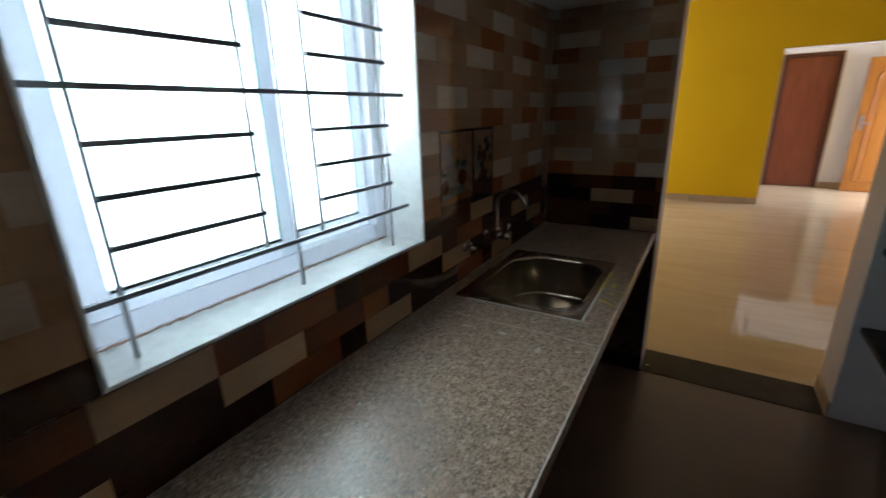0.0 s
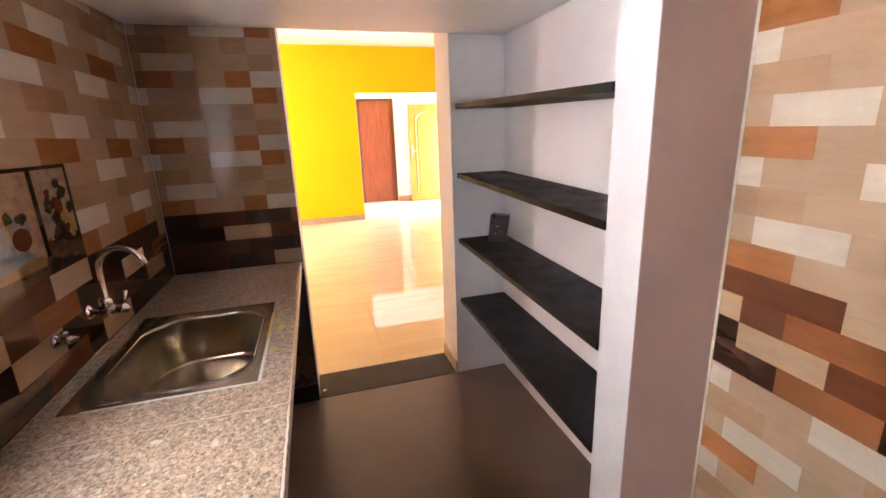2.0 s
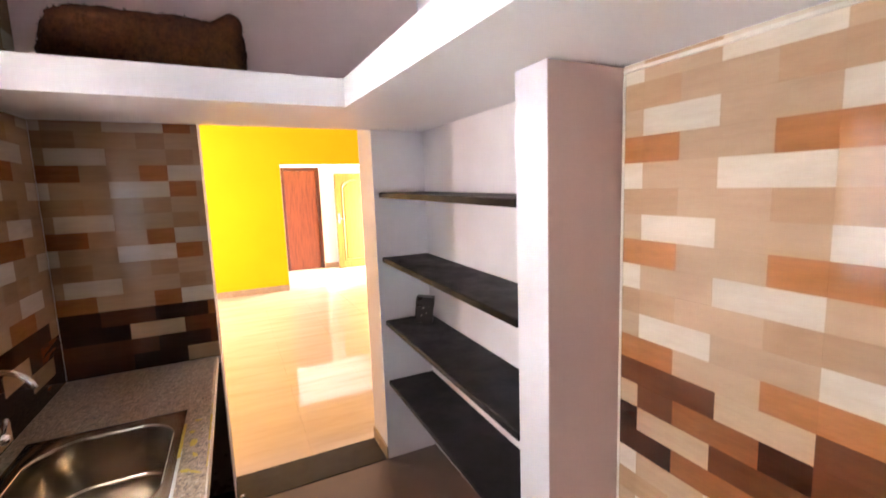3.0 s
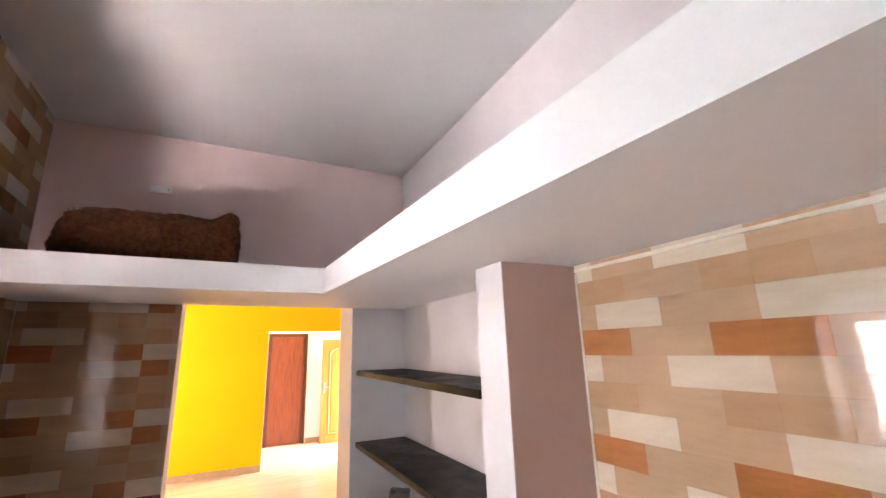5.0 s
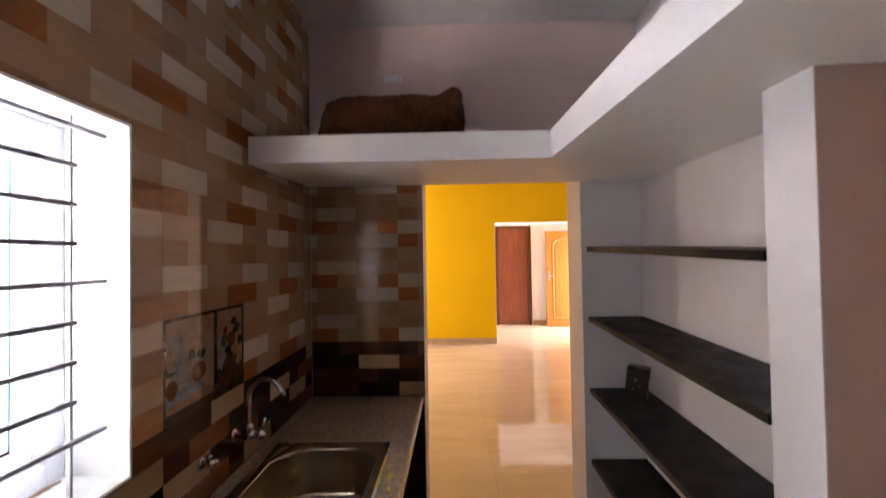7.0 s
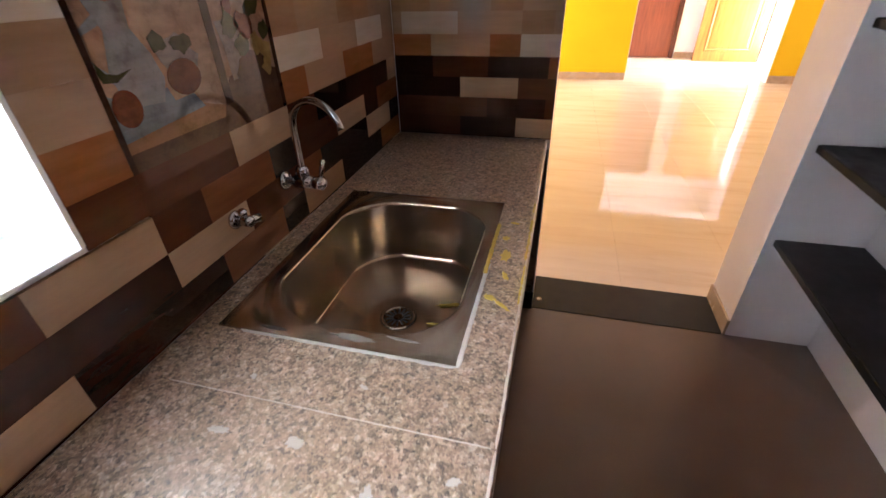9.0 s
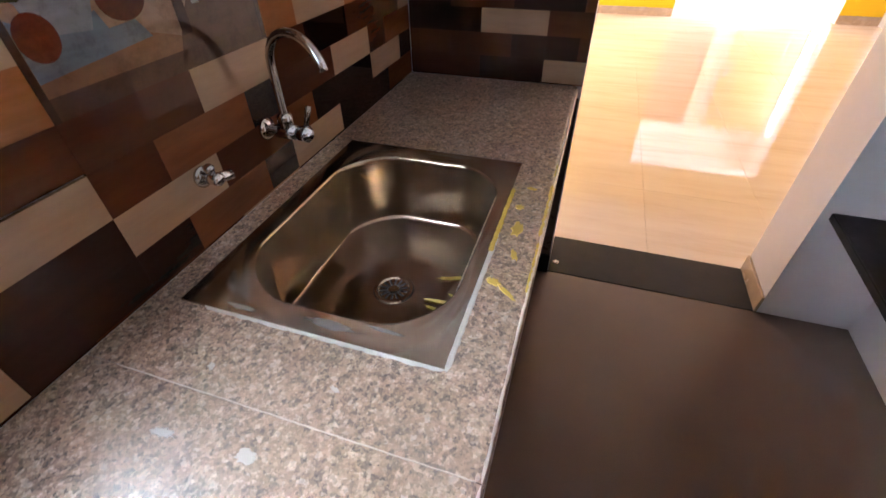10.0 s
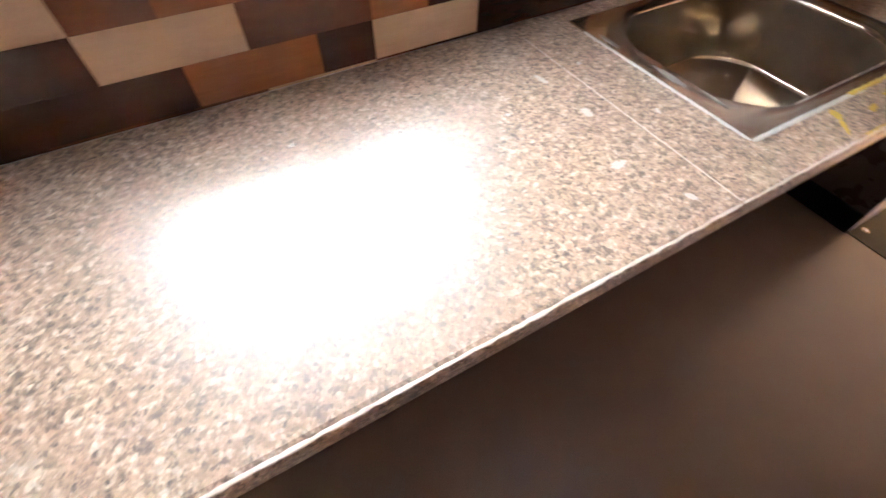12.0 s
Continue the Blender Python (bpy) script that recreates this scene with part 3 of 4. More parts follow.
gr = thing("window_grille", "grey painted iron grille of square bars in the window", "grille")
GX = L - 0.060
Z0, PITCH = 1.211, 0.0872
for y, foot in ((0.425, WZ0 + 0.0065), (0.733, Z0), (0.820, WZ0 + 0.0065), (0.908, Z0), (1.200, WZ0 + 0.0065)):
    part("upright", box_bm(GX - 0.005, y - 0.0035, foot, GX + 0.005, y + 0.0035, WZ1 - 0.0065, 0.001), M_IRON2, gr)
for k in range(9):
    z = Z0 + PITCH * k
    spans = [(WY0 + 0.0065, 1.285)] if k % 4 == 0 else [(0.422, 0.736), (0.905, 1.203)]
    for y0, y1 in spans:
        if z < WZ1 - 0.012:
            part("bar", box_bm(GX + 0.0055, y0, z - 0.005, GX + 0.0155, y1, z + 0.005, 0.001), M_IRON, gr)

# collar of the vent hole
col = thing("vent_collar", "round plastic collar lining the vent hole", "vent", (L, HOLE_Y, HOLE_Z))
bm = bmesh.new()
prof = [(-WALL, HOLE_R - 0.002), (0.001, HOLE_R - 0.002), (0.0012, HOLE_R + 0.0005), (-0.001, HOLE_R + 0.001)]
rings = [[bm.verts.new((x, r * math.cos(2 * math.pi * k / 40), r * math.sin(2 * math.pi * k / 40))) for k in range(40)] for x, r in prof]
for a, b in zip(rings, rings[1:]):
    for k in range(40):
        bm.faces.new((a[k], a[(k + 1) % 40], b[(k + 1) % 40], b[k]))
bmesh.ops.recalc_face_normals(bm, faces=bm.faces[:])
part("ring", bm, M_SILL2, col, smooth=True)

# ---- things in the kitchen ----
# sink
sink = thing("kitchen_sink", "stainless steel sink set in the worktop with cement round its rim", "sink", (0, 0, CT))
bxc, byc, bw, bh = -0.064, 1.722, 0.372, 0.495


def bowl_outline(s, n=14):
    pts = []
    for x, y in round_rect(0, 0, bw * s, bh * s, 0.105 * s, n):
        u, v = x / (bw * s / 2), y / (bh * s / 2)
        pts.append((bxc + x + (0.036 if u < 0 else 0.010) * u * (1 - v * v) * s, byc + y + 0.022 * v * (1 - u * u) * s))
    return pts


bm = bmesh.new()
levels = [(1.0, 0.0035), (0.990, 0.0025), (0.982, -0.002), (0.977, -0.010), (0.972, -0.03), (0.958, -0.10), (0.947, -0.156), (0.940, -0.166), (0.926, -0.1735), (0.905, -0.176), (0.60, -0.179), (0.30, -0.181), (0.12, -0.183)]
rings = [[bm.verts.new((x, y, z)) for x, y in bowl_outline(s)] for s, z in levels]
n = len(rings[0])
flange = []
for x, y in bowl_outline(1.0):
    dx, dy = x - bxc, y - byc
    k = min((((SX1 - bxc) if dx > 0 else (SX0 - bxc)) / dx) if abs(dx) > 1e-6 else 9e9, (((SY1 - byc) if dy > 0 else (SY0 - byc)) / dy) if abs(dy) > 1e-6 else 9e9)
    flange.append((bxc + dx * k, byc + dy * k))
for cx, cy in ((SX0, SY0), (SX0, SY1), (SX1, SY0), (SX1, SY1)):
    j = min(range(n), key=lambda i: (flange[i][0] - cx) ** 2 + (flange[i][1] - cy) ** 2)
    flange[j] = (cx, cy)
outer = [bm.verts.new((x, y, 0.0035)) for x, y in flange]
low = [bm.verts.new((x, y, 0.0)) for x, y in flange]
allr = [low, outer] + rings
for a, b in zip(allr, allr[1:]):
    for k in range(n):
        bm.faces.new((a[k], a[(k + 1) % n], b[(k + 1) % n], b[k]))
bm.faces.new(rings[-1])
bmesh.ops.recalc_face_normals(bm, faces=bm.faces[:])
basin = part("basin", bm, M_STEEL, sink, smooth=True)
basin.data.set_sharp_from_angle(angle=radians(50))
bm = bmesh.new()
dcx, dcy, dz = -0.066, 1.705, -0.1805
prof = [(0.047, 0.0), (0.044, 0.003), (0.038, 0.0025), (0.034, -0.001), (0.010, -0.0015), (0.0095, 0.002), (0.0, 0.0025)]
rr = [[bm.verts.new((dcx + r * math.cos(2 * math.pi * k / 32), dcy + r * math.sin(2 * math.pi * k / 32), dz + z)) for k in range(32)] for r, z in prof[:-1]]
for a, b in zip(rr, rr[1:]):
    for k in range(32):
        bm.faces.new((a[k], a[(k + 1) % 32], b[(k + 1) % 32], b[k]))
bm.faces.new(rr[-1])
bmesh.ops.recalc_face_normals(bm, faces=bm.faces[:])
drain = part("drain", bm, M_STEEL, sink, "round strainer with radial slots")
for k in range(14):
    a = 2 * math.pi * k / 14
    b2 = box_bm(0.013, -0.0022, 0, 0.032, 0.0022, 0.0022)
    bmesh.ops.rotate(b2, cent=(0, 0, 0), matrix=Matrix.Rotation(a, 3, "Z"), verts=b2.verts)
    bmesh.ops.translate(b2, vec=(dcx, dcy, dz - 0.0015), verts=b2.verts)
    part("slot", b2, M_BROWN, drain)


def ragged_strip(x0, y0, x1, y1, w, z, seed, n=46, even=0.45):
    """A flat, uneven smear laid on the stone along a line."""
    rng = random.Random(seed)
    bm = bmesh.new()
    d = Vector((x1 - x0, y1 - y0, 0))
    s = Vector((-d.y, d.x, 0)).normalized()
    prev = None
    for k in range(n + 1):
        p = Vector((x0, y0, z)) + d * (k / n)
        a = w * rng.uniform(even, 1.1) * (0.25 if k in (0, n) else 1)
        b = w * rng.uniform(even * 0.8, 1.0) * (0.25 if k in (0, n) else 1)
        row = [bm.verts.new(p + s * a), bm.verts.new(p + s * a * 0.6 + Vector((0, 0, 0.0012))), bm.verts.new(p - s * b * 0.6 + Vector((0, 0, 0.0012))), bm.verts.new(p - s * b)]
        if prev:
            for i in range(3):
                bm.faces.new((prev[i], prev[i + 1], row[i + 1], row[i]))
        prev = row
    return bm


def blot(cx, cy, w, h, z, seed, turn=0.0):
    rng = random.Random(seed)
    bm = bmesh.new()
    pts = []
    for k in range(22):
        a = 2 * math.pi * k / 22
        r = rng.uniform(0.55, 1.0)
        x, y = w * r * math.cos(a), h * r * math.sin(a)
        pts.append((cx + x * math.cos(turn) - y * math.sin(turn), cy + x * math.sin(turn) + y * math.cos(turn)))
    lo = [bm.verts.new((x, y, z)) for x, y in pts]
    hi = [bm.verts.new((cx + (x - cx) * 0.8, cy + (y - cy) * 0.8, z + 0.0009)) for x, y in pts]
    for k in range(22):
        bm.faces.new((lo[k], lo[(k + 1) % 22], hi[(k + 1) % 22], hi[k]))
    bm.faces.new(hi)
    return bm


part("cement_bead", ragged_strip(SX0 + 0.05, SY0, SX1, SY0 - 0.001, 0.0068, 0.0012, 3, even=0.82), M_CEMENT, sink, "rough white cement line")
part("cement_bead", ragged_strip(SX1 + 0.003, SY0 - 0.004, SX1 + 0.004, SY0 + 0.33, 0.0058, 0.0026, 4, even=0.85), M_CEMENT, sink, "rough white cement line")
part("paint_streak", ragged_strip(SX1 + 0.003, SY0 + 0.27, SX1 + 0.004, SY0 + 0.50, 0.0056, 0.0038, 5, even=0.7), M_YPAINT, sink, "yellow paint streak")
for k, (x, y, w, h, z) in enumerate(((0.190, 1.77, 0.014, 0.03, 0.0003), (0.199, 1.69, 0.008, 0.02, 0.0003), (0.182, 1.85, 0.012, 0.012, 0.0003), (0.205, 1.59, 0.006, 0.03, 0.0003), (0.178, 1.61, 0.010, 0.018, 0.0003), (0.195, 1.93, 0.008, 0.014, 0.0003))):
    part("paint_drip", blot(x, y, w, h, z, 20 + k, 0.3 * k), M_YPAINT, sink, "dried yellow paint drip")
for k, (x, y, w, h) in enumerate(((0.055, 1.775, 0.045, 0.007), (0.045, 1.695, 0.038, 0.006), (0.04, 1.672, 0.028, 0.005), (0.07, 1.72, 0.012, 0.004))):
    part("paint_drip", blot(x, y, w, h, -0.1765, 40 + k, 0.3 - 0.25 * k), M_YPAINT, sink, "dried yellow paint drip")
for k, (y0, y1, w) in enumerate(((1.60, 1.74, 0.003), (1.76, 1.96, 0.0045), (2.00, 2.06, 0.0025))):
    part("paint_streak", ragged_strip(CF - 0.007, y0, CF - 0.006, y1, w, -0.0005, 90 + k, 30, even=0.25), M_YPAINT, sink, "yellow paint streak")
M_HAZE = plain("dried_cement_film", (0.125, 0.105, 0.086), 0.5)
for k, (x, y, w, h) in enumerate(((-0.045, 1.438, 0.050, 0.011), (0.045, 1.452, 0.040, 0.004), (-0.20, 1.428, 0.035, 0.006))):
    part("cement_smear", blot(x, y, w, h, 0.0036, 110 + k, -0.05), M_HAZE, sink, "thin film of dried cement")
M_CHIP = plain("chipped_granite", (0.66, 0.57, 0.49), 0.5)
part("edge_wear", ragged_strip(CF - 0.004, JOINT + 0.001, CF - 0.004, F - 0.01, 0.0038, CT - 0.0022, 7, 120), M_CHIP, worktop_far, "pale worn front edge")
part("edge_wear", ragged_strip(CF - 0.004, -0.6, CF - 0.004, JOINT - 0.001, 0.0038, CT - 0.0022, 8, 170), M_CHIP, worktop_near, "pale worn front edge")
part("joint_filler", ragged_strip(L + 0.06, JOINT, CF - 0.01, JOINT, 0.0017, CT - 0.0004, 9, 60), M_CHIP, worktop_far, "pale cement joint between slabs")
part("dirt_line", ragged_strip(fx1 + 0.012, fy0 + 0.02, fx1 + 0.010, fy1 - 0.02, 0.011, WZ0 + 0.0062, 12, 70, even=0.15), M_DIRT, win, "brown dirt along the foot of the window frame")
# white cement marks on the worktop
marks = tagged(new("cement_marks"), "white cement spots dried on the granite worktop", "stain")
for k, (x, y, w, h) in enumerate(((-0.039, 1.226, 0.018, 0.011), (0.193, 1.224, 0.012, 0.008), (-0.17, 1.32, 0.006, 0.009), (-0.10, 1.10, 0.006, 0.005), (0.09, 1.18, 0.02, 0.01), (-0.2, 0.75, 0.008, 0.006), (0.1, 0.55, 0.007, 0.005), (0.02, 1.34, 0.012, 0.004), (-0.16, 1.22, 0.02, 0.008))):
    part("spot", blot(x, y, w, h, CT + 0.0002, 60 + k, 0.4 * k), M_SPOT, marks)

# swan-neck tap on the wall
tap = thing("sink_tap", "chrome swan-neck tap fixed to the tiled wall", "tap", (L, 1.785, 0.988))
part("flange", tube_bm([(0, 0, 0), (0.006, 0, 0), (0.012, 0, 0)], [0.023, 0.023, 0.015], 24), M_CHROME, tap, smooth=True)
part("body", tube_bm([(0.010, 0, 0), (0.03, 0, 0), (0.032, 0, 0), (0.075, 0, 0), (0.080, 0, 0)], [0.011, 0.011, 0.0155, 0.0155, 0.008], 20), M_CHROME, tap, smooth=True)
part("knob", tube_bm([(0.078, 0, 0), (0.084, 0, 0), (0.105, 0, 0), (0.112, 0, 0)], [0.008, 0.0155, 0.017, 0.009], 18), M_CHROME, tap, smooth=True)
part("lever", tube_bm([(0.100, 0.0, 0.01), (0.102, 0.015, 0.04), (0.103, 0.02, 0.052)], [0.005, 0.006, 0.007], 12), M_CHROME, tap, smooth=True)
neck = [(0.055, 0, 0.015), (0.055, 0, 0.03), (0.056, -0.001, 0.10), (0.058, -0.003, 0.135)]
for k in range(1, 13):
    a = radians(180 - 14.0 * k)
    neck.append((0.058 + 0.072 + 0.072 * math.cos(a), -0.003 - 0.045 * (1 - math.cos(radians(14.0 * k))) * 0.5, 0.135 + 0.066 * math.sin(a)))
part("spout", tube_bm(neck, 0.0080, 18), M_CHROME, tap, smooth=True)
part("collar", tube_bm([(0.055, 0, 0.012), (0.055, 0, 0.034), (0.055, 0, 0.04)], [0.0155, 0.0155, 0.011], 18), M_CHROME, tap, smooth=True)

# capped water outlet
va = thing("angle_valve", "small chrome water outlet on the tiled wall", "valve", (L, 1.590, 0.980))
part("flange", tube_bm([(0, 0, 0), (0.005, 0, 0), (0.010, 0, 0)], [0.020, 0.020, 0.012], 22), M_CHROME, va, smooth=True)
part("body", tube_bm([(0.008, 0, 0), (0.040, 0, 0), (0.044, 0, 0)], [0.012, 0.012, 0.008], 18), M_CHROME, va, smooth=True)
part("outlet", tube_bm([(0.028, 0, 0), (0.030, 0.022, -0.006), (0.031, 0.034, -0.009)], [0.010, 0.010, 0.011], 16), M_CHROME, va, smooth=True)
part("handle", tube_bm([(0.026, 0, 0.008), (0.026, -0.002, 0.022), (0.026, -0.003, 0.027)], [0.006, 0.010, 0.007], 14), M_CHROME, va, smooth=True)

# sack on the loft
sack = thing("sack", "lumpy brown fibre sack lying on the loft", "sack", (0.150, 2.28, LOFT1))
bm = bmesh.new()
bmesh.ops.create_cube(bm, size=1)
bmesh.ops.subdivide_edges(bm, edges=bm.edges[:], cuts=15, use_grid_fill=True)
for v in bm.verts:
    p = v.co.copy()
    x, y, z = p * 2
    q = Vector((x, y, z))
    q *= 1.0 / max(1e-6, (abs(x) ** 5 + abs(y) ** 5 + abs(z) ** 5) ** 0.2)
    w = Vector((q.x * 0.322, q.y * 0.17, q.z * 0.128))
    taper = 1 - 0.16 * max(0, -q.x - 0.35)
    w.z *= taper
    if q.x > 0.72 and q.z > 0.2:
        w.z += 0.045 * min(1, (q.x - 0.72) / 0.07) * q.z
        w.x += 0.01
    if q.x > 0.6 and q.z < -0.5:
        w.x += 0.05 * (q.x - 0.6) / 0.4
    nn = noise.noise(w * 9) * 0.022 + noise.noise(w * 28) * 0.014 + noise.noise(w * 80) * 0.005
    v.co = w + w.normalized() * nn
    v.co.z = max(v.co.z, -0.118) + 0.1185
bag = part("bag", bm, M_JUTE, sack, smooth=True)
bm = bmesh.new()
rng = random.Random(8)
for k in range(7000):
    poly = bag.data.polygons[rng.randrange(len(bag.data.polygons))]
    if poly.normal.z < -0.3:
        continue
    c = Vector(poly.center) + Vector((rng.uniform(-1, 1), rng.uniform(-1, 1), rng.uniform(-1, 1))) * 0.004
    d = (Vector(poly.normal) + Vector((rng.uniform(-1, 1), rng.uniform(-1, 1), rng.uniform(-1, 1))) * 0.9).normalized()
    s = d.orthogonal().normalized() * 0.0012
    ln = rng.uniform(0.003, 0.011)
    bm.faces.new((bm.verts.new(c + s), bm.verts.new(c - s), bm.verts.new(c + d * ln)))
tagged(part("fibres", bm, M_JUTE, sack, "loose coir fibres"), kind="stuff")

# dark box on a shelf
bx = thing("switch_box", "small dark brown plastic box leaning on the shelf", "box", (1.335, 2.49, 0.8835))
bx.rotation_euler = (0, radians(6), radians(-28))
part("shell", boxes((-0.052, -0.03, 0.006, 0.052, -0.024, 0.15), (-0.052, 0.024, 0.006, 0.052, 0.03, 0.15), (-0.052, -0.024, 0.006, -0.046, 0.024, 0.12), (0.046, -0.024, 0.006, 0.052, 0.024, 0.15), (-0.052, -0.03, 0.0, 0.052, 0.03, 0.006), bevel=0.0012), M_BROWN, bx)
part("lid", box_bm(-0.046, -0.034, 0.10, 0.055, 0.034, 0.156, 0.004), M_BROWN, bx)
for x, z, w in ((-0.012, 0.088, 0.010), (0.012, 0.060, 0.005), (-0.018, 0.045, 0.006)):
    part("chip", box_bm(x, -0.0308, z, x + w, -0.0298, z + 0.006), M_SPOT, bx, "pale plaster fleck")

# wire stub and lamp base on the tiled wall
ws = thing("wire_stub", "black wire connector stub on the tiled wall", "connector", (L, 1.590, 2.549))
part("block", box_bm(0, -0.014, -0.014, 0.022, 0.014, 0.014, 0.003), M_BROWN, ws)
part("wire", tube_bm([(0.02, 0.004, 0.004), (0.035, 0.010, 0.0), (0.04, 0.024, -0.006), (0.038, 0.03, -0.004)], 0.003, 8), M_BROWN, ws)
lb = thing("lamp_holder", "round grey lamp holder base on the tiled wall", "lamp holder", (L, 1.765, 2.548))
part("base", tube_bm([(0, 0, 0), (0.010, 0, 0), (0.014, 0, 0)], [0.036, 0.035, 0.028], 24), M_BASE, lb, smooth=True)
part("socket", tube_bm([(0.012, 0, 0), (0.036, 0, 0), (0.038, 0, 0)], [0.019, 0.018, 0.012], 20), M_BASE, lb, smooth=True)
hk = thing("ceiling_rose", "small white ceiling rose on the kitchen ceiling", "ceiling rose", (0.096, 1.354, TOP))
part("base", tube_bm([(0, 0, 0), (0, 0, -0.008), (0, 0, -0.013)], [0.038, 0.037, 0.029], 24), M_UPVC, hk, smooth=True)
part("cap", tube_bm([(0, 0, -0.011), (0, 0, -0.030), (0, 0, -0.033)], [0.018, 0.016, 0.010], 20), M_UPVC, hk, smooth=True)

# plaster plate above the loft, and a steel stud on the threshold
pl = thing("wall_plate", "small white cover plate on the wall above the loft", "plate", (0.10, F, 2.594))
part("plate", box_bm(-0.05, -0.006, -0.02, 0.05, 0.0, 0.02, 0.003), M_CEIL, pl)
part("screw", tube_bm([(0.035, -0.006, 0), (0.035, -0.0085, 0)], 0.004, 12), M_CHROME, pl)
st = thing("floor_stud", "small shiny steel stud on the black threshold", "stud", (0.285, 2.70, 0.003))
part("cap", tube_bm([(0, 0, 0), (0, 0, 0.004), (0, 0, 0.007)], [0.011, 0.010, 0.005], 16), M_CHROME, st, smooth=True)
part("washer", tube_bm([(0, 0, -0.0005), (0, 0, 0.0015)], 0.015, 20), M_STEEL, st)

# printed still-life tile
TW, TH = 0.4435, 0.2945
EDGE_L, BASE_L = 1.417, 0.8555
dec = thing("decor_tile", "glazed wall tile printed with a still life of jug and fruit", "tile", (L, EDGE_L, BASE_L + TH))
M_P = {k: ceramic("print_" + k, c, tuple(x * 0.75 for x in c)) for k, c in dict(
    ground=(0.37, 0.235, 0.155), line=(0.06, 0.030, 0.018), cloth=(0.17, 0.205, 0.245), jug=(0.25, 0.265, 0.29), tomato=(0.14, 0.038, 0.018),
    leaf=(0.06, 0.07, 0.03), table=(0.26, 0.135, 0.065), shade=(0.10, 0.05, 0.03), flower=(0.36, 0.24, 0.09), grey=(0.28, 0.24, 0.22)).items()}
part("panel", box_bm(-T + 0.0005, 0.001, 0.001, 0.0, TW - 0.001, TH - 0.001, 0.0005), M_P["ground"], dec)


for m in M_P.values():          # brushy mottling of the printed picture
    pn = m.node_tree
    pb = pn.nodes["Principled BSDF"]
    base = pb.inputs["Base Color"].links[0].from_socket
    dab = ramp(pn, noise_tex(pn, coords(pn), 28, 5, 0.7), [(0.3, (0.55, 0.50, 0.46)), (0.5, (0.9, 0.88, 0.86)), (0.72, (1.0, 1.0, 1.0))])
    pn.links.new(mix(pn, 0.9, base, dab, "MULTIPLY"), pb.inputs["Base Color"])


def printed(name, key, pts, lift):
    if name in ("cloth", "jug", "jug_handle", "bowl", "tomato", "stalk", "leaf"):
        pts = [(max(0.024, y - 0.07), z + 0.10) for y, z in pts]
    bm = bmesh.new()
    vs = [bm.verts.new((lift, y * TW, z * TH)) for y, z in pts]
    vb = [bm.verts.new((0.0, y * TW, z * TH)) for y, z in pts]
    f = bm.faces.new(vs)
    for k in range(len(vs)):
        bm.faces.new((vb[k], vb[(k + 1) % len(vs)], vs[(k + 1) % len(vs)], vs[k]))
    bmesh.ops.recalc_face_normals(bm, faces=bm.faces[:])
    bmesh.ops.triangulate(bm, faces=[f])
    return part(name, bm, M_P[key], dec)


def oval(cy, cz, ry, rz, n=20, wob=0.0, seed=1):
    rng = random.Random(seed)
    return [(cy + ry * (1 + rng.uniform(-wob, wob)) * math.cos(2 * math.pi * k / n), cz + rz * (1 + rng.uniform(-wob, wob)) * math.sin(2 * math.pi * k / n)) for k in range(n)]


printed("border", "line", [(0.0, 0.0), (0.022, 0.0), (0.022, 1), (0.0, 1)], 0.0009)
printed("border", "line", [(0.972, 0.0), (1.0, 0.0), (1.0, 1), (0.972, 1)], 0.0009)
printed("border", "line", [(0.022, 0.965), (0.972, 0.965), (0.972, 1), (0.022, 1)], 0.0009)
printed("divider", "line", [(0.555, 0.17), (0.60, 0.17), (0.60, 0.965), (0.555, 0.965)], 0.0009)
printed("table_edge", "table", [(0.022, 0.10), (0.56, 0.10), (0.55, 0.17), (0.40, 0.24), (0.022, 0.16)], 0.0003)
printed("shadow", "shade", [(0.022, 0.0), (0.50, 0.0), (0.56, 0.10), (0.022, 0.10)], 0.0004)
printed("shadow", "shade", [(0.50, 0.0), (0.972, 0.0), (0.972, 0.30), (0.80, 0.36), (0.62, 0.33), (0.55, 0.18)], 0.0004)
printed("cloth", "cloth", [(0.022, 0.06), (0.25, 0.08), (0.50, 0.11), (0.46, 0.20), (0.36, 0.19), (0.34, 0.27), (0.20, 0.22), (0.022, 0.30)], 0.0005)
printed("jug", "jug", [(0.15, 0.22), (0.31, 0.20), (0.345, 0.32), (0.32, 0.45), (0.27, 0.58), (0.28, 0.72), (0.22, 0.70), (0.13, 0.74), (0.17, 0.58), (0.135, 0.40)], 0.0006)
printed("jug_handle", "jug", [(0.16, 0.66), (0.06, 0.60), (0.05, 0.42), (0.14, 0.34), (0.14, 0.39), (0.08, 0.45), (0.09, 0.57), (0.17, 0.61)], 0.0006)
printed("bowl", "grey", oval(0.44, 0.40, 0.09, 0.13, 18, 0.18, 2), 0.0004)
printed("tomato", "tomato", oval(0.15, 0.22, 0.058, 0.095, 22), 0.0008)
printed("tomato", "tomato", oval(0.44, 0.30, 0.085, 0.10, 22), 0.0008)
printed("stalk", "leaf", [(0.06, 0.40), (0.10, 0.36), (0.15, 0.35), (0.22, 0.40), (0.16, 0.385), (0.12, 0.40), (0.08, 0.46)], 0.0010)
printed("leaf", "leaf", oval(0.36, 0.50, 0.04, 0.05, 12, 0.3, 4), 0.0010)
printed("leaf", "leaf", oval(0.47, 0.47, 0.05, 0.045, 12, 0.35, 5), 0.0010)
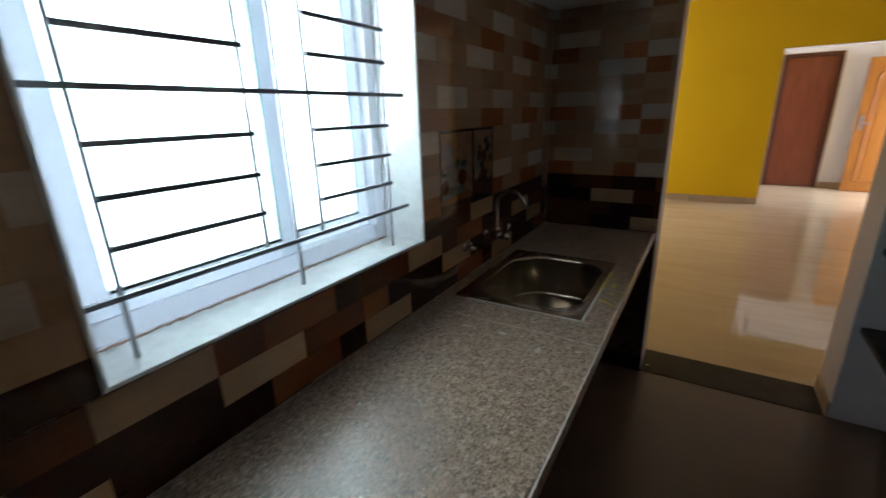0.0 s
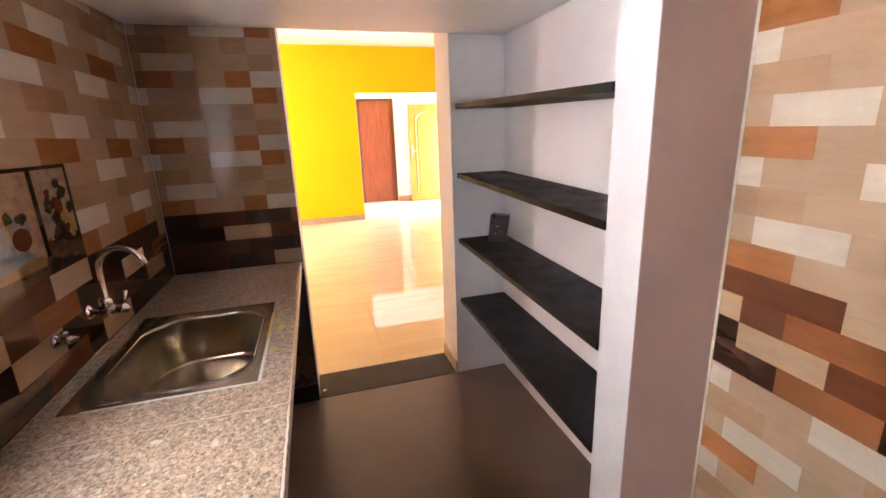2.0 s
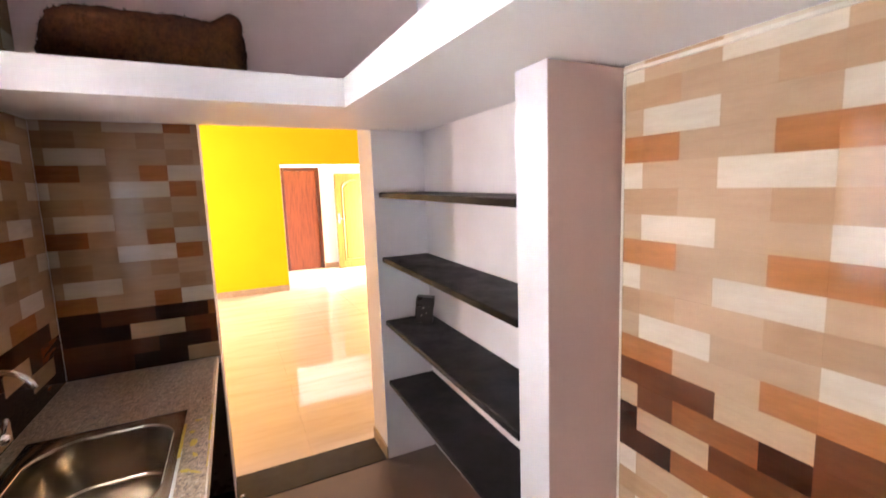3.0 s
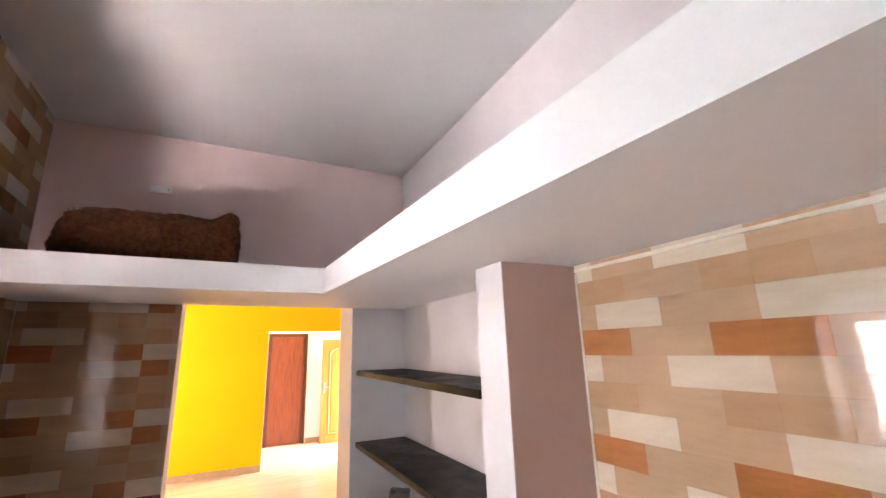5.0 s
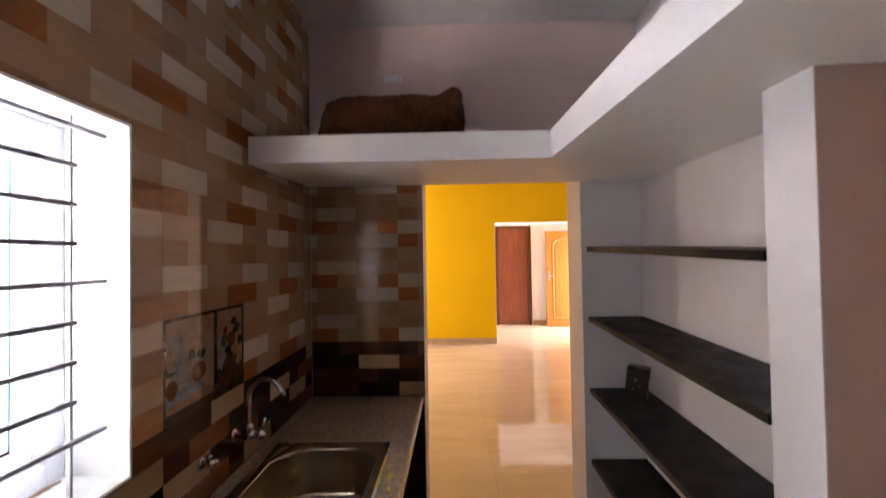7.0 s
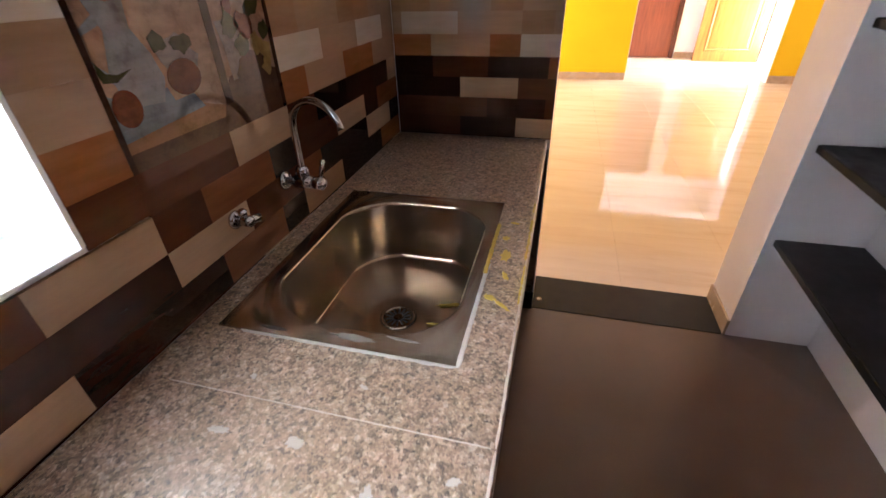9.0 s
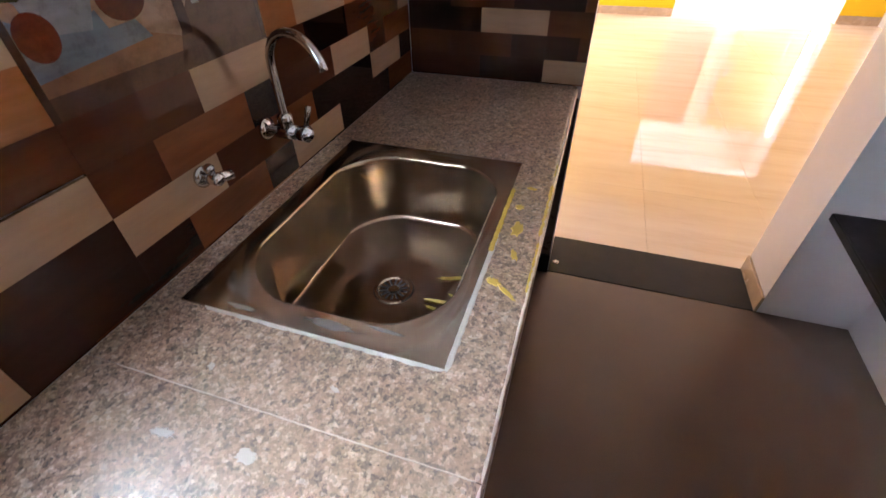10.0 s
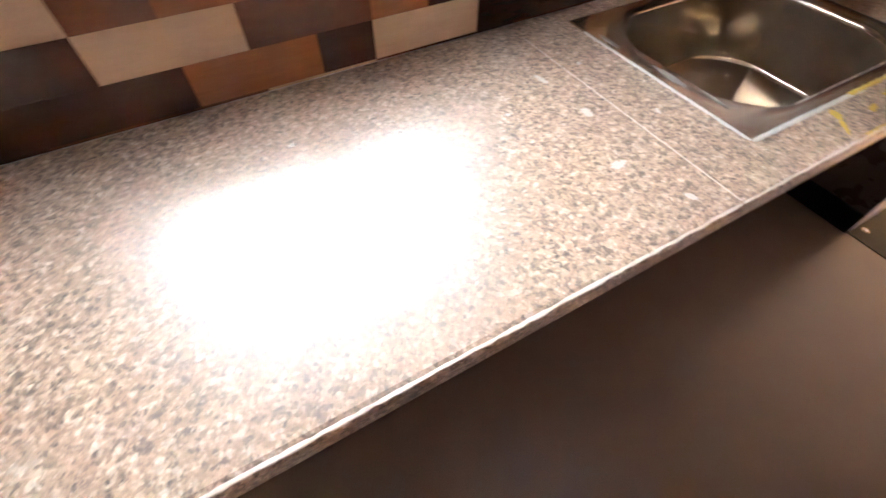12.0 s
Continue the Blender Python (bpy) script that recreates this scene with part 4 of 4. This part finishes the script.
printed("glass_vase", "grey", [(0.64, 0.30), (0.72, 0.30), (0.735, 0.52), (0.76, 0.66), (0.61, 0.66), (0.635, 0.5)], 0.0006)
printed("pot", "shade", oval(0.80, 0.33, 0.12, 0.12, 18, 0.12, 6), 0.0007)
for k, (cy, cz, r, key) in enumerate(((0.80, 0.62, 0.055, "tomato"), (0.88, 0.72, 0.05, "leaf"), (0.86, 0.48, 0.05, "flower"), (0.92, 0.44, 0.045, "flower"), (0.91, 0.33, 0.04, "flower"), (0.70, 0.62, 0.05, "leaf"), (0.76, 0.50, 0.05, "leaf"), (0.84, 0.82, 0.035, "leaf"), (0.72, 0.74, 0.03, "tomato"), (0.93, 0.57, 0.04, "leaf"))):
    printed("flower", key, oval(cy, cz, r, r * 1.5, 14, 0.35, 10 + k), 0.0011)

# ---- wall tiles, piece by piece ----
LIGHT = [[(0.25, "orange"), (0.5, "beige"), (0.25, "orange")], [(0.48, "white"), (0.52, "beige")],
         [(0.25, "tan"), (0.5, "beige"), (0.25, "tan")], [(0.48, "beige"), (0.52, "white")]]
DARK_A = [[(0.26, "dark"), (0.5, "rust"), (0.24, "dark")], [(0.5, "sand"), (0.5, "brown")],
          [(0.26, "brown"), (0.5, "rust"), (0.24, "dark")], [(0.52, "brown"), (0.48, "sand")]]
DARK_B = [[(0.52, "sand"), (0.48, "dark")], [(0.26, "rust"), (0.74, "dark")],
          [(0.52, "brown"), (0.48, "sand")], [(0.3, "brown"), (0.44, "dark"), (0.26, "brown")]]
DARK_C = [[(0.5, "brown"), (0.5, "dark")], [(0.26, "brown"), (0.48, "brown"), (0.26, "dark")],
          [(0.5, "dark"), (0.5, "sand")], [(0.26, "dark"), (0.48, "brown"), (0.26, "dark")]]
DARK_D = [[(0.5, "sand"), (0.5, "brown")], [(0.24, "dark"), (0.76, "brown")],
          [(0.5, "brown"), (0.5, "dark")], [(0.24, "dark"), (0.5, "rust"), (0.26, "dark")]]
tile_meshes = {}


def brick_mesh(axis, w, h, shear, mat):
    key = (axis, round(w, 4), round(h, 4), shear, mat.name)
    if key in tile_meshes:
        return tile_meshes[key]
    g, c = 0.0, 0.00025
    outer = [(-w / 2 + g, -h / 2 + g), (w / 2 - g, -h / 2 + g), (w / 2 - g, h / 2 - g), (-w / 2 + g, h / 2 - g)]
    inner = [(u - math.copysign(c, u), v - math.copysign(c, v)) for u, v in outer]

    def at(u, v, d):
        v += shear * u
        return {"L": (d, u, v), "R": (-d, -u, v), "F": (u, -d, v)}[axis]
    verts = [at(u, v, -T + 0.001) for u, v in outer] + [at(u, v, -c) for u, v in outer] + [at(u, v, 0) for u, v in inner]
    faces = [(8, 9, 10, 11)] + [(k, (k + 1) % 4, 4 + (k + 1) % 4, 4 + k) for k in range(4)] + [(4 + k, 4 + (k + 1) % 4, 8 + (k + 1) % 4, 8 + k) for k in range(4)]
    me = bpy.data.meshes.new("tile_piece")
    me.from_pydata(verts, [], faces)
    me.materials.append(mat)
    tile_meshes[key] = me
    return me


def cut(rects, hole):
    out = []
    hu0, hu1, hz0, hz1 = hole
    for u0, u1, z0, z1 in rects:
        if u1 <= hu0 or u0 >= hu1 or z1 <= hz0 or z0 >= hz1:
            out.append((u0, u1, z0, z1))
            continue
        out += [r for r in ((u0, u1, z0, max(z0, hz0)), (u0, u1, min(z1, hz1), z1), (u0, max(u0, hu0), max(z0, hz0), min(z1, hz1)), (min(u1, hu1), u1, max(z0, hz0), min(z1, hz1))) if r[1] - r[0] > 0.004 and r[3] - r[2] > 0.004]
    return out


def round_cut_bm(u0, u1, z0, z1):
    """A piece with the round vent hole cut out of it."""
    bm = bmesh.new()
    nu, nz = max(2, int((u1 - u0) / 0.008)), max(2, int((z1 - z0) / 0.008))
    grid = {}
    for i in range(nu + 1):
        for j in range(nz + 1):
            u, z = u0 + (u1 - u0) * i / nu, z0 + (z1 - z0) * j / nz
            d = math.hypot(u - HOLE_Y, z - HOLE_Z)
            inside = d < HOLE_R
            if inside:
                k = HOLE_R / max(d, 1e-5)
                u, z = HOLE_Y + (u - HOLE_Y) * k, HOLE_Z + (z - HOLE_Z) * k
            grid[i, j] = (u, z, inside)
    vs = {}
    for i in range(nu):
        for j in range(nz):
            quad = [(i, j), (i + 1, j), (i + 1, j + 1), (i, j + 1)]
            if all(grid[q][2] for q in quad):
                continue
            for q in quad:
                if q not in vs:
                    vs[q] = bm.verts.new((L, min(max(grid[q][0], u0), u1), min(max(grid[q][1], z0), z1)))
            bm.faces.new([vs[q] for q in quad])
    return bm


def tile_wall(axis, wall, plane, a0, a1, z0, z1, edge, base, dark_courses, holes=(), shear=0.0, pivot=0.0, skip=None, turned=(), darks=(DARK_A, DARK_B)):
    for ci in range(math.floor((z0 - base) / TH), math.ceil((z1 - base) / TH)):
        for ti in range(math.floor((a0 - edge) / TW), math.ceil((a1 - edge) / TW)):
            if skip and (ti, ci) in skip:
                continue
            dark = ci in dark_courses
            rows, mats = (darks[ti % 2], M_DARK) if dark else (LIGHT, M_LIGHT)
            if ti in turned and not dark:        # laid upside down
                rows = [row[::-1] for row in rows[::-1]]
            for k, row in enumerate(rows):
                u = edge + ti * TW
                for share, colour in row:
                    r = (max(u, a0), min(u + share * TW, a1), max(base + ci * TH + k * TH / 4, z0), min(base + ci * TH + (k + 1) * TH / 4, z1))
                    u += share * TW
                    if r[1] - r[0] < 0.004 or r[3] - r[2] < 0.004:
                        continue
                    rects = [r]
                    for h in holes:
                        rects = cut(rects, h)
                    for u0, u1, b0, b1 in rects:
                        cu, cz = (u0 + u1) / 2, (b0 + b1) / 2
                        if axis == "L" and u0 < HOLE_Y + HOLE_R and u1 > HOLE_Y - HOLE_R and b0 < HOLE_Z + HOLE_R and b1 > HOLE_Z - HOLE_R:
                            bm = round_cut_bm(u0, u1, b0, b1)
                            if len(bm.faces):
                                part("tile", bm, mats[colour], wall)
                            else:
                                bm.free()
                            continue
                        me = brick_mesh(axis, u1 - u0, b1 - b0, shear, mats[colour])
                        ob = new("tile", me)
                        cz += shear * (cu - pivot)
                        ob.location = {"L": (plane, cu, cz), "R": (plane, -cu, cz), "F": (cu, plane, cz)}[axis]
                        ob.parent = wall


# window wall: above the worktop to the ceiling
tile_wall("L", wall_west, L, BACK + 0.001, F - 0.001, CT + 0.0005, TOP, EDGE_L, BASE_L, (-1, 0), holes=((WY0 - 0.002, WY1 + 0.002, WZ0 - 0.003, WZ1 + 0.002),), skip={(0, 1)})
# doorway wall: beside the opening, up to the loft
tile_wall("F", wall_north, F, L + 0.001, DX0, CT + 0.0005, LOFT0 + 0.03, 0.116, BASE_L, (-1, 0), turned=(0,), darks=(DARK_D, DARK_C))
# shelf wall: from the fin back
tile_wall("R", wall_east, R, -PY0 + 0.001, -BACK - 0.001, 0.02, LOFT0 + 0.03, -1.072, 1.404 - 2 * TH, (0,), shear=-DIP, pivot=-0.97)

# hall floor tiles
gm = {}
for i in range(12):
    for j in range(14):
        x0, y0 = HX0 + i * 0.6, F2 + j * 0.6
        x1, y1 = x0 + 0.6, min(y0 + 0.6, CY - 0.001)
        if y1 - y0 < 0.05:
            continue
        key = round(y1 - y0, 4)
        if key not in gm:
            gm[key] = mesh_of("floor_tile", box_bm(-0.2997, -key / 2 + 0.0003, -0.008, 0.2997, key / 2 - 0.0003, 0.0, 0.0004, seg=1), M_MARBLE)
        ob = new("floor_tile", gm[key])
        ob.location = ((x0 + x1) / 2, (y0 + y1) / 2, 0)
        ob.parent = hall_floor
